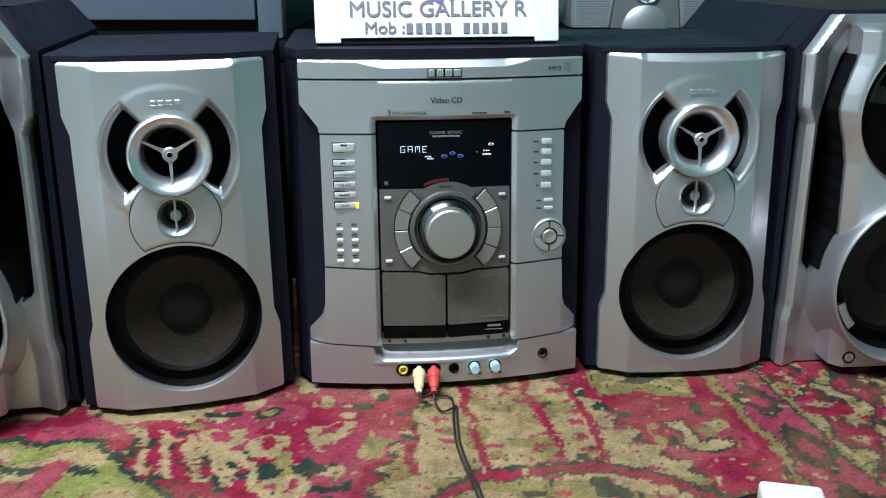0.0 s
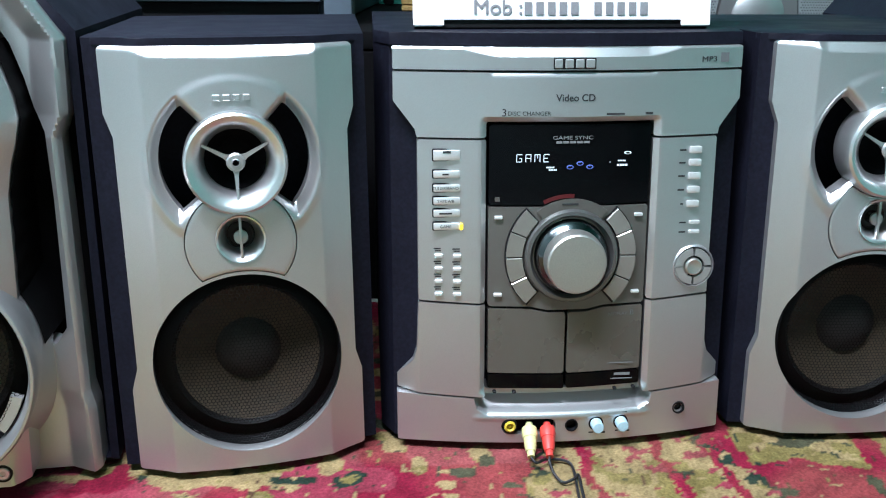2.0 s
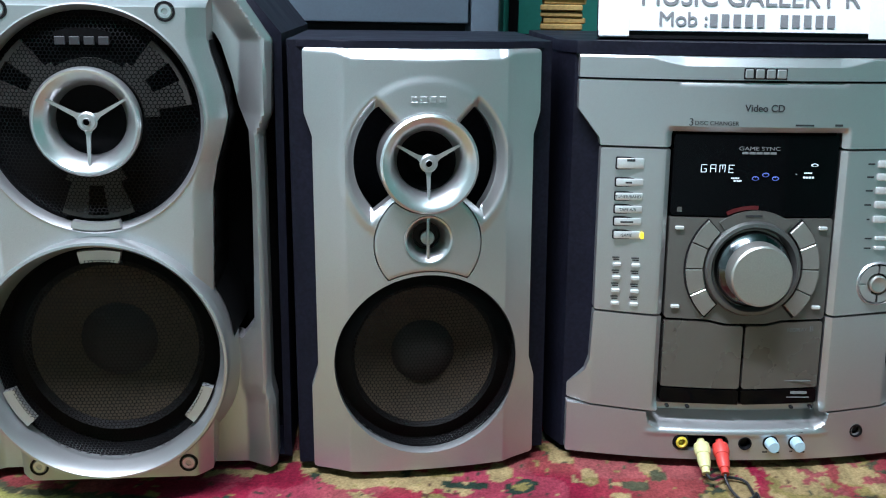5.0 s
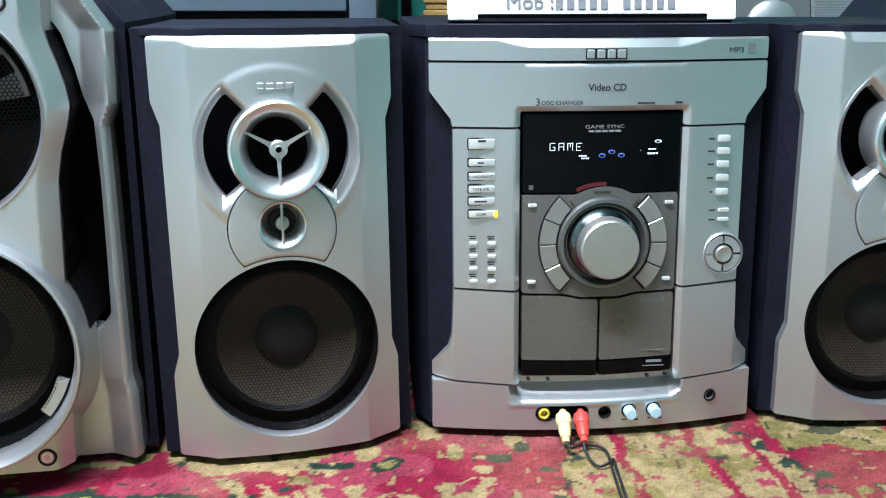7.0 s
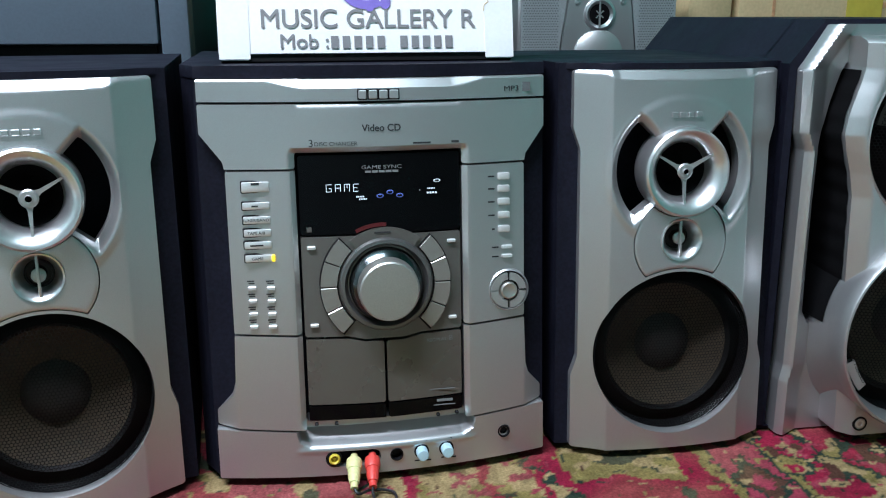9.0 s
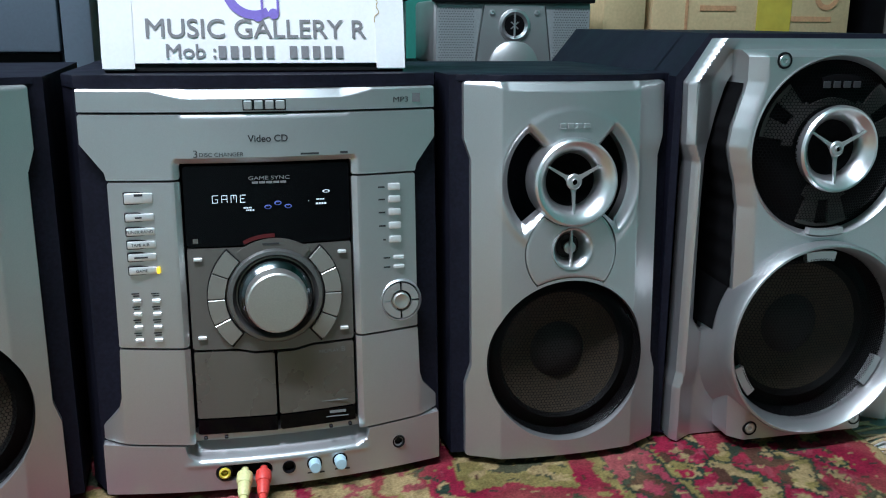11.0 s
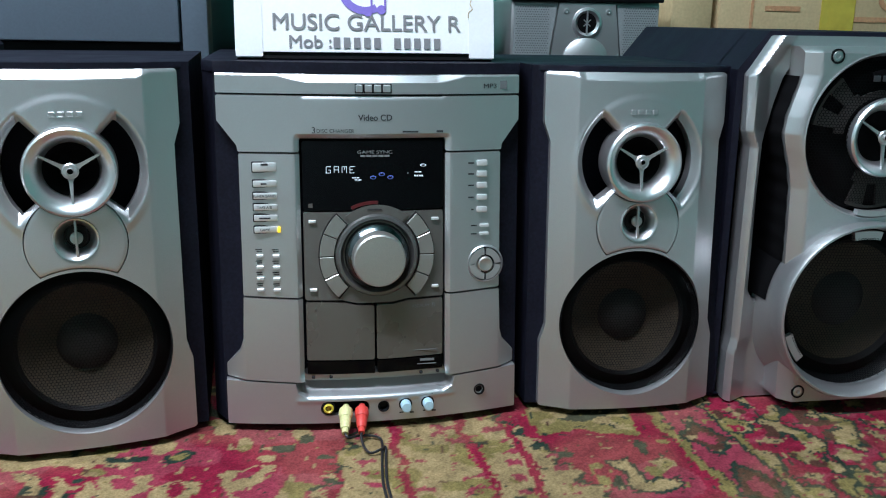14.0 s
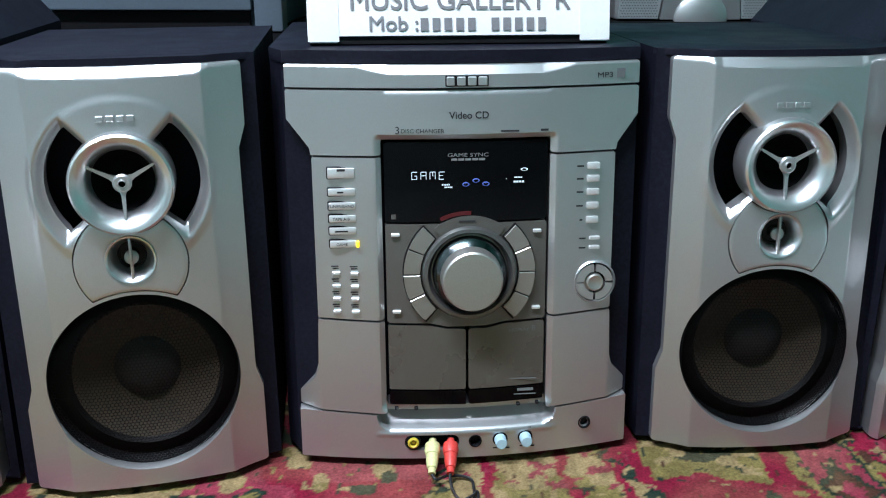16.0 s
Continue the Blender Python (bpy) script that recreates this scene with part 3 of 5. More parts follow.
    part("grille_brace", shear(at(slab(sector(0.036, 0.042, 55, 125, 16), 0.0055, 0.0085), 0, 0, uz), lean), BRACE, back, "brown brace behind the grille")
    part("grille", shear(honeycomb(0.0735, 0.0029, 0.00034, 0.0125, 0, uz, 0.0100, 0.034), lean), MESH_BLACK, back, "black perforated steel grille")
    part("badge_plate", shear(at(slab(sector(0.053, 0.062, 72, 108, 16), -0.0022, -0.0012), 0, 0, uz), lean), DARK, back, "black badge plate")
    part("badge", shear(join(*[box(-0.0145 + k * 0.0095, -0.0026, uz + 0.0535, 0.0070, 0.001, 0.0055, 0.0004, 1) for k in range(4)]), lean), INK, back, "dull grey badge of plain bars")
    ring = part("horn_ring", shear(lathe([(0.0345, 0.002), (0.0368, -0.004), (0.0366, -0.0085), (0.0350, -0.0108), (0.0335, -0.0105), (0.0300, -0.0070), (0.0268, -0.0030), (0.0245, 0.002), (0.0237, 0.006)], 0, uz), lean), CHROME, ob, "polished silver horn ring")
    part("horn_cone", shear(lathe([(0.0238, 0.0055), (0.012, 0.009), (0.0, 0.009)], 0, uz, n=32), lean), DARK, ring)
    part("horn_guard", shear(spokes(0.0300, 0.0068, 0.0015, 0, uz, -0.0050, -0.0078, (30, 150, 270)), lean), SILVER_DULL, ring, "three-armed silver guard")
    part("lower_tab", shear(at(slab(sector(0.0705, 0.0755, 257, 283, 8), -0.003, 0.004), 0, 0, uz), lean), SILVER_DULL, ob, "small silver clip")
    # the barrel behind the lower ring flares back into the wings
    def barrel_row(angle, lift, ks):
        x = min(max((2 - angle) / 45, 0), 1)
        wide = 0.08 + 0.92 * x * x * (3 - 2 * x)
        out = []
        for k in ks:
            r = 0.0878 + 0.0135 * wide * k ** 1.7 + lift
            u, z = r * math.cos(radians(angle)), lz + r * math.sin(radians(angle))
            out.append((min(u, 0.1005), -0.006 + k * (wing_y + 0.019), max(z, 0.0125)))
        return out

    for side in (-1, 1):
        for name, a0, a1, lift, ks, mat, note in (("woofer_barrel", -66, 37, 0.0, [k / 8 for k in range(9)], SILVER, "flared silver barrel"),
                                                  ("barrel_lining", 4, 36, 0.0006, (0.55, 0.70, 0.85, 1.0, 2.2), DARK, "black ribbed lining")):
            bm = bmesh.new()
            rows = [[bm.verts.new((side * u, y, z)) for u, y, z in barrel_row(a0 + (a1 - a0) * i / 30, lift, ks)] for i in range(31)]
            for p, q in zip(rows, rows[1:]):
                for i in range(len(ks) - 1):
                    bm.faces.new((p[i], p[i + 1], q[i + 1], q[i]))
            part(name, shear(bm, lean), mat, ob, note)
    # flared lower ring
    part("woofer_ring", shear(lathe([(0.0865, 0.05), (0.0885, 0.0), (0.0890, -0.012), (0.0878, -0.0142), (0.0860, -0.0145), (0.0838, -0.0108), (0.0820, -0.0045), (0.0806, 0.0015), (0.0798, 0.006)], 0, lz, n=96), lean), SILVER, ob, "flared silver woofer ring")
    part("woofer_shroud", shear(lathe([(0.0800, 0.005), (0.0794, 0.012), (0.0786, 0.030)], 0, lz), lean), DARK, ob, "black inner wall")
    cone = part("woofer_cone", shear(lathe([(0.0785, 0.030), (0.069, 0.026), (0.064, 0.024), (0.060, 0.025), (0.028, 0.036), (0.0278, 0.036)], 0, lz), lean), CONE, ob, "brown paper woofer cone")
    part("dust_cap", shear(lathe([(0.0285, 0.0358), (0.02, 0.0310), (0.010, 0.0285), (0, 0.0278)], 0, lz, n=40), lean), CAP, cone)
    part("surround", shear(lathe([(0.0786, 0.0275), (0.071, 0.0235), (0.066, 0.0205), (0.061, 0.0248)], 0, lz), lean), RUBBER, cone)
    part("woofer_grille", shear(honeycomb(0.0795, 0.0029, 0.00024, 0.0150, 0, lz, 0.0040), lean), MESH_BLACK, ob, "black perforated steel grille")
    for a in (90, 210, 330):
        part("clip", shear(at(slab(sector(0.0705, 0.0788, a - 11, a + 11, 8), -0.0008, 0.005), 0, 0, lz), lean), SILVER_DULL, ob, "small silver clip")
    for sx, sz in ((-0.0540, 0.0205), (0.0540, 0.0205), (-0.0545, 0.3465), (0.0545, 0.3465)):
        part("screw", shear(screw(sx, sz, 0.0015), lean), CHROME, ob, "bright socket screw")
        # Raised black ring stands in for the shaded gap round the screw head.
        part("screw_recess", shear(lathe([(0.0068, 0.0012), (0.0068, -0.0006), (0.0052, -0.0006)], sx, sz, n=24), lean), BLACK, ob)
    for fx in (-0.1, 0.1):
        for fy in (0.11, 0.33):
            part("foot", lathe([(0, 0), (0.009, 0), (0.009, 0.0075), (0, 0.0075)], n=16), RUBBER, ob).matrix_local = Matrix.Translation((fx, fy, 0.0003)) @ Matrix.Rotation(radians(-90), 4, "X")
    return ob


left_tall = tall_speaker(pose(-0.4682, 0.6985, 0.0, 0, 0, 11.05), "tall silver and black speaker with flared round woofer ring", 0.065)
right_tall = tall_speaker(pose(0.4755, 0.8390, -0.0058, 0, 0, 5.46), "tall silver and black speaker with flared round woofer ring", 0.012)

# ---- the player ----
U_LEAN = 0.09


def bow(u):
    return -0.016 * (1 - (np.asarray(u) / 0.137) ** 2)


def by(u):
    return float(bow(u))


player = thing("stereo_player", pose(0.003, 0.822, 0, 0, 0, 7.0), "silver mini stereo player with black display and large round knob", "stereo player")


def panel(name, pts, mat, label="", extra=None, snaps=(), holes=(), step=0.0015, radius=0.0012, parent=None, back=0.010, lift=0.0):
    us, zs = [p[0] for p in pts], [p[1] for p in pts]

    def outline(u, z):
        s = sd_poly(u, z, pts) + 0.0003
        for h in holes:
            s = np.maximum(s, -h(u, z))
        return s

    def depth(u, z):
        y = bow(u) - lift
        return y + (extra(u, z) if extra else 0)

    # Edges are black, unlike the face, to paint shade between neighbouring panels.
    return part(name, shear(relief(min(us) - step, max(us) + step, min(zs) - step, max(zs) + step, step, outline, depth, (*snaps, *holes), back, True), U_LEAN), mat, parent or player, label, BLACK)


SUNK = 0.0035


def sunk(u, z):
    """The middle field, with display, knob and doors, lies a little deeper."""
    return SUNK if abs(u) < 0.0645 and 0.0455 < z < 0.262 else 0.0


def inner_edge(u, z):
    d = np.hypot(np.maximum(np.abs(u) - 0.0655, 0), np.maximum(z - 0.2625, 0))
    return (SUNK + 0.001) * np.clip(1 - d / 0.0048, 0, 1) * np.clip((z - 0.042) / 0.006, 0, 1)


def front_bm(bm, u, z, out=0.0):
    """Sets a small part, built round the origin, onto the bowed front at (u, z)."""
    return shear(at(bm, u, by(u) - out + sunk(u, z), z), U_LEAN)


def mirror(pts):
    return [(-x, z) for x, z in reversed(pts)]


cab = [(-0.1495, 0.03)] + [(float(u), by(u) + (0.009 if abs(u) > 0.08 else 0.024)) for u in np.linspace(-0.139, 0.139, 59)] + [(0.1450, 0.03), (0.1445, 0.30), (-0.1475, 0.30)]
part("cabinet", prism(cab, 0.0, 0.3270, U_LEAN, 0.1), VINYL, player, "black metal cabinet")
lid = [(float(u), by(u) + 0.0052) for u in np.linspace(-0.1385, 0.1385, 29)] + [(0.1455, 0.030), (0.1450, 0.295), (-0.1480, 0.295), (-0.1500, 0.030)]
part("top_cover", eased(prism(lid, 0.3192, 0.3285, U_LEAN, 0.1)), VINYL, player, "black top cover with rounded front lip")


def top_bevel(u, z):
    lip = 0.3115 + 0.0055 * np.clip((np.abs(u) - 0.058) / 0.026, 0, 1) ** 1.3
    return 0.0048 * np.clip((z - lip) / 0.0065, 0, 1)


panel("top_strip", [(-0.137, 0.3015), (0.137, 0.3015), (0.137, 0.3188), (-0.137, 0.3188)], SILVER, "silver top strip with bevelled lip", top_bevel, step=0.0009)


def tray_lip(u, z):
    return inner_edge(u, z) + 0.0015 * np.clip((z - 0.2970) / 0.003, 0, 1) * np.clip((0.066 - np.abs(u)) / 0.004, 0, 1)


UP = [(-0.137, 0.3003), (-0.137, 0.278), (-0.1205, 0.2565), (-0.1195, 0.2508), (-0.0655, 0.2508), (-0.0655, 0.2625), (0.0655, 0.2625), (0.0655, 0.2508), (0.1195, 0.2508), (0.1205, 0.2565), (0.137, 0.278), (0.137, 0.3003)]
panel("disc_tray_front", UP, SILVER, "silver disc tray front", tray_lip)
LP = [(-0.1190, 0.2497), (-0.0655, 0.2497), (-0.0655, 0.1195), (-0.1190, 0.1215)]
panel("button_panel", LP, SILVER, "silver button panel", inner_edge)
panel("button_panel", mirror(LP), SILVER, "silver button panel", inner_edge)
LO = [(-0.1190, 0.1203), (-0.0655, 0.1183), (-0.0655, 0.0405), (-0.0690, 0.0400), (-0.1365, 0.0435), (-0.1365, 0.0555), (-0.1235, 0.0700), (-0.1205, 0.0800)]


def flare(u, z):
    return 0.008 * np.clip((np.abs(u) - 0.119) / 0.017, 0, 1) + inner_edge(u, z)


panel("lower_panel", LO, SILVER, "silver lower panel", flare)
panel("lower_panel", mirror(LO), SILVER, "silver lower panel", flare)
BASE = [(-0.1370, 0.0005), (0.1370, 0.0005), (0.1370, 0.0425), (0.0700, 0.0390), (0.0640, 0.0455), (-0.0640, 0.0455), (-0.0700, 0.0390), (-0.1370, 0.0425)]
scoop = lambda u, z: sd_poly(u, z, [(-0.0640, 0.0240), (0.0640, 0.0240), (0.0725, 0.0300), (0.0745, 0.0380), (0.0690, 0.0470), (-0.0690, 0.0470), (-0.0745, 0.0380), (-0.0725, 0.0300)])


def base_depth(u, z):
    rise = np.clip((z - 0.0245) / 0.0105, 0, 1)
    return 0.019 * rise ** 0.85 * ramp(scoop(u, z), 0.0045) - 0.0010 * np.exp(-((z - 0.0225) / 0.0022) ** 2) * np.clip((0.076 - np.abs(u)) / 0.006, 0, 1)


jack_hole = lambda u, z: sd_box(u, z, -0.0295, 0.0150, 0.0225, 0.0068, 0.0066)
mic_hole = lambda u, z: sd_circle(u, z, 0.0062, 0.0150, 0.0047)
ear_hole = lambda u, z: sd_circle(u, z, 0.0995, 0.0225, 0.0036)
panel("base_panel", BASE, SILVER, "silver base panel with hand scoop", base_depth, (scoop,), (jack_hole, mic_hole, ear_hole), step=0.0012, back=0.022)
part("socket_backing", shear(box(-0.0295, by(0) + 0.0085, 0.015, 0.05, 0.001, 0.016), U_LEAN), DARK, player)
for u in (-0.058, -0.042, 0.042, 0.058):
    part("hook", shear(box(u, by(u) + 0.001, 0.0452, 0.003, 0.004, 0.0022, 0.0006, 1), U_LEAN), BLACK, player, "small black hook")

# display and control field
panel("display_window", [(-0.0640, 0.1985), (0.0640, 0.1985), (0.0640, 0.2612), (-0.0640, 0.2612)], GLOSS, "glossy black display window", step=0.002, lift=-SUNK)
FIELD = [(-0.0640, 0.1165), (-0.030, 0.1160), (-0.016, 0.1130), (0.016, 0.1130), (0.030, 0.1160), (0.0640, 0.1165), (0.0640, 0.1975), (-0.0640, 0.1975)]
panel("control_field", FIELD, CHAMPAGNE, "champagne grey control field", lambda u, z: SUNK + 0 * u, step=0.0018)
for side in (-1, 1):
    D = [(-0.0635, 0.0600), (-0.0008, 0.0590), (-0.0008, 0.1113), (-0.016, 0.1113), (-0.030, 0.1145), (-0.0635, 0.1150)]
    door = panel("cassette_door", D if side < 0 else mirror(D), DOOR_GREY, "smoked grey cassette door", lambda u, z: SUNK + 0 * u, step=0.0018)
    S = [(-0.0635, 0.0470), (-0.0008, 0.0458), (-0.0008, 0.0583), (-0.0635, 0.0593)]
    panel("door_sill", S if side < 0 else mirror(S), GLOSS, "glossy black door sill", lambda u, z: SUNK + 0 * u, step=0.002, parent=door)

# volume knob
KZ = 0.1580
part("knob_ring", front_bm(lathe([(0.0375, 0.004), (0.0375, -0.003), (0.0362, -0.0050), (0.0335, -0.0052), (0.0315, -0.002), (0.0300, 0.002)], n=96), 0.002, KZ), KNOB_RING, player, "grey metal knob surround")
part("knob_collar", front_bm(lathe([(0.0296, 0.002), (0.0296, -0.004), (0.0288, -0.0062), (0.0262, -0.0085), (0.0240, -0.0105)], n=96), 0.002, KZ), DARK_CHROME, player, "dark chrome knob collar")
knob = part("volume_knob", front_bm(lathe([(0.0242, -0.0095), (0.0240, -0.0190), (0.0234, -0.0222), (0.0222, -0.0234), (0, -0.0238)], n=96), 0.002, KZ), SPUN, player, "large round brushed metal knob")
for side in (-1, 1):
    b = slab(sector(0.0382, 0.0530, 133, 229, 24) if side < 0 else sector(0.0382, 0.0530, -49, 47, 24), -0.0003, 0.002)
    part("button_well", front_bm(b, 0.002, KZ), BLACK, player, "dark well round the buttons")
    for k in range(4):
        a0 = 134 + k * 23.5
        a = (a0, a0 + 22.5) if side < 0 else (180 - a0 - 22.5, 180 - a0)
        b = slab(sector(0.0392, 0.0522, a[0], a[1], 8), -0.0024, 0.002)
        bmesh.ops.bevel(b, geom=[e for e in b.edges if e.verts[0].co.y < 0 and e.verts[1].co.y < 0], offset=0.0005, segments=1, affect="EDGES")
        part("transport_button", front_bm(b, 0.002, KZ), KEY_GREY, player, "curved grey transport button")
for u, z in ((-0.0560, 0.1890), (0.0560, 0.1895), (-0.0560, 0.1265), (0.0560, 0.1265)):
    part("small_button", front_bm(box(0, 0, 0, 0.0068, 0.003, 0.0028, 0.0006, 1), u, z, 0.0008), BUTTON, player, "small bright button")

part("volume_arch", front_bm(slab(sector(0.0300, 0.0455, 52, 128, 24), -0.0014, 0.002), 0.002, KZ), CHAMPAGNE, player, "raised grey arch over the knob")
part("print_bar", front_bm(box(0, 0, 0, 0.0130, 0.0003, 0.0013), 0.0, KZ + 0.0415, 0.0018), INK, player)

# left function buttons
for k, z in enumerate((0.2380, 0.2235, 0.2126, 0.2026, 0.1930, 0.1826)):
    tall = 0.0078 if k == 0 else 0.0054
    part("button_bezel", front_bm(box(0, 0, 0, 0.0225, 0.002, tall + 0.002, 0.0008, 1), -0.0965, z, -0.0004), BLACK, player, "dark button bezel")
    b = part("function_button", front_bm(box(0, 0, 0, 0.0208, 0.004, tall, 0.0009, 2), -0.0965, z, 0.0008), BUTTON, player, "pale silver function button")
    if k in (1, 4):
        part("print_bar", front_bm(box(0, 0, 0, 0.0100 if k > 1 else 0.005, 0.0003, 0.0013), -0.0975, z, 0.0029), INK, b)
    elif k:
        word = lettering(("TUNER/BAND", "TAPE A/B", "", "GAME")[k - 2], 0.0031, 0.0003, 1.05)
        part("button_lettering", front_bm(word, -0.0975, z, 0.0030), INK, b)
    else:
        part("print_bar", front_bm(box(0, 0, 0, 0.0062, 0.0003, 0.0018), -0.0965, z + 0.0026, 0.0029), INK, b)
part("yellow_lamp", front_bm(box(0, 0, 0, 0.0025, 0.003, 0.0052, 0.0006, 1), -0.0853, 0.1827, 0.0014), YELLOW_LED, player, "lit yellow lamp")
for k in range(8):
    u, z = -0.1030 + 0.0145 * (k % 2), 0.1588 - 0.0104 * (k // 2)
    part("small_button", front_bm(box(0, 0, 0, 0.0066, 0.003, 0.0029, 0.0006, 1), u, z, 0.0008), BUTTON, player)
    part("print_bar", front_bm(join(box(0, 0, 0.0009, 0.0075, 0.0003, 0.0009), box(0, 0, -0.0009, 0.0055, 0.0003, 0.0009)), u, z + 0.0046, 0.0002), INK, player)
# right buttons
for k, z in enumerate((0.2395, 0.2295, 0.2190, 0.2080, 0.1966)):
    part("source_button", front_bm(box(0, 0, 0, 0.0098, 0.004, 0.0054, 0.0009, 2), 0.1005, z, 0.0008), BUTTON, player, "pale silver button")
    part("print_bar", front_bm(box(0, 0, 0, 0.0062 if k < 4 else 0.0022, 0.0003, 0.0013), 0.0895 if k < 4 else 0.0915, z, 0.0002), INK, player)
for z in (0.1815, 0.1738):
    part("small_button", front_bm(box(0, 0, 0, 0.0090, 0.003, 0.0029, 0.0006, 1), 0.1032, z, 0.0008), BUTTON, player)
    part("print_bar", front_bm(box(0, 0, 0, 0.0066, 0.0003, 0.0012), 0.0925, z, 0.0002), INK, player)
PU, PZ = 0.1040, 0.1455
part("pad_bezel", front_bm(lathe([(0.0175, 0.002), (0.0175, -0.002), (0.0163, -0.0034), (0.0155, -0.002), (0.0155, 0.001)], n=64), PU, PZ), SILVER, player, "silver cursor pad rim")
part("pad_base", front_bm(lathe([(0.0157, 0.0008), (0.0156, -0.0006), (0, -0.0006)], n=48), PU, PZ), BLACK, player, "black pad base")
for a in (45, 135, 225, 315):
    b = slab(sector(0.0088, 0.0148, a - 41, a + 41, 10), -0.0036, 0.001)
    part("cursor_button", front_bm(b, PU, PZ), SILVER_DULL, player, "curved silver cursor button")
part("enter_button", front_bm(lathe([(0.0070, 0.001), (0.0070, -0.0044), (0.0058, -0.0052), (0.0040, -0.0046), (0, -0.0042)], n=40), PU, PZ), SPUN, player, "round grey enter button")

# sockets and plugs
for u in (-0.0450,):
    part("jack_bezel", front_bm(lathe([(0.0062, 0.002), (0.0060, -0.0012), (0.0050, -0.0014), (0.0046, 0.002)], n=32), u, 0.0155), BLACK, player, "black socket rim")
    part("phono_jack", front_bm(lathe([(0.0047, 0.004), (0.0047, -0.002), (0.0034, -0.0028), (0.0026, -0.002), (0.0026, 0.002), (0.0012, 0.002), (0.0012, -0.001), (0, -0.001)], n=32), u, 0.0155), YELLOW_RING, player, "yellow phono socket")
for u in (0.0270, 0.0482):
    part("knob_rim", front_bm(lathe([(0.0064, 0.001), (0.0062, -0.0008), (0.0048, -0.0008)], n=32), u, 0.0155), BLACK, player, "black ring round the level knob")
    part("level_knob", front_bm(lathe([(0.0050, 0.002), (0.0048, -0.008), (0.0042, -0.0090), (0, -0.0092)], n=32), u, 0.0155), BLUE_KNOB, player, "pale blue level knob")
    part("print_bar", front_bm(join(box(-0.004, 0, -0.0078, 0.004, 0.0003, 0.0012), box(0.006, 0, -0.0082, 0.004, 0.0003, 0.0012), box(0, 0, 0.0082, 0.010, 0.0003, 0.0012)), u, 0.0155, 0.0002), INK, player)
part("phones_socket", front_bm(lathe([(0.0058, 0.001), (0.0052, -0.0012), (0.0040, -0.0008), (0.0034, 0.004), (0, 0.004)], n=32), 0.0995, 0.0225), BLACK, player, "black headphone socket")
part("microphone_socket", front_bm(lathe([(0.0056, 0.001), (0.0053, -0.001), (0.0045, -0.0008), (0.0036, 0.005), (0, 0.005)], n=32), 0.0062, 0.0150), BLACK, player, "black microphone socket")

# lettering
def print_text(name, text, size, u, z, mat, out=0.0003, squash=1.0, weight=0.0):
    bm = lettering(text, size, 0.0003, squash, weight)
    for v in bm.verts:
        v.co.y += by(u + v.co.x) - out + sunk(u, z)
        v.co.x += u
        v.co.z += z
    return part(name, shear(bm, U_LEAN), mat, player)


print_text("format_lettering", "Video CD", 0.0074, 0.0015, 0.2812, INK, weight=0.00012)
print_text("format_lettering", "MP3", 0.0058, 0.108, 0.3085, INK, squash=1.3)
part("disc_mark", front_bm(box(0, 0, 0, 0.0085, 0.0003, 0.0072), 0.1200, 0.3098, 0.0003), DISC_GREY, player)
print_text("changer_lettering", "3", 0.0080, -0.0530, 0.2702, INK, )
print_text("changer_lettering", "DISC CHANGER", 0.0044, -0.0340, 0.2697, INK, squash=1.05)
part("print_bar", front_bm(join(box(-0.010, 0.0004, 0, 0.046, 0.0003, 0.0014), box(0.028, 0.0026, 0, 0.016, 0.0003, 0.0017)), 0.0270, 0.2690, 0.0003), INK, player)
for k, w in enumerate((0.0062, 0.0066, 0.0066, 0.0070)):
    part("badge_block", front_bm(box(0, 0, 0, w, 0.0020, 0.0066, 0.0006, 1), -0.0125 + k * 0.0081, 0.3068, 0.0006), SILVER_DULL, player, "raised badge block")
    part("badge_outline", front_bm(box(0, 0, 0, w + 0.0016, 0.0012, 0.0082, 0.0004, 1), -0.0125 + k * 0.0081, 0.3068, 0.0004), BLACK, player)
for k, ch in enumerate("GAME"):
    w, h, th = 0.0040, 0.0056, 0.00045
    bars = {"G": ((0, h / 2, w, th), (-w / 2, 0, th, h), (0, -h / 2, w, th), (w / 2, -h / 4, th, h / 2), (w / 4, -0.0002, w / 2, th)),
            "A": ((0, h / 2, w, th), (-w / 2, 0, th, h), (w / 2, 0, th, h), (0, 0, w, th)),
            "M": ((-w / 4, h / 2, w / 2, th), (w / 4, h / 2, w / 2, th), (-w / 2, 0, th, h), (w / 2, 0, th, h), (0, h / 5, th, h / 2)),
            "E": ((0, h / 2, w, th), (-w / 2, 0, th, h), (0, -h / 2, w, th), (-w / 8, 0, w * 0.75, th))}[ch]
    glyph = join(*[box(x + 0.10 * z, 0, z, bw, 0.0003, bh) for x, z, bw, bh in bars])
    part("lit_letter", front_bm(glyph, -0.0405 + k * 0.0070, 0.2353, 0.0006), LIT, player, "lit segment letter")
print_text("mode_lettering", "GAME SYNC", 0.0040, 0.0010, 0.2507, PALE_PRINT, 0.0006, 1.45)
part("mode_bars", front_bm(join(*[box(-0.0108 + 0.0054 * k, 0, 0, 0.0046, 0.0003, 0.0017) for k in range(5)]), 0.0010, 0.2474, 0.0004), PALE_PRINT, player, "pale row of small bars")
part("lit_marks", front_bm(join(*[box(-0.0130 + 0.0013 * k + 0.002 * j, 0, 0.0010 - 0.002 * j, 0.0009, 0.0003, 0.0011) for j in range(2) for k in range(5)]), -0.0060, 0.2272, 0.0006), LIT, player, "small lit marks")
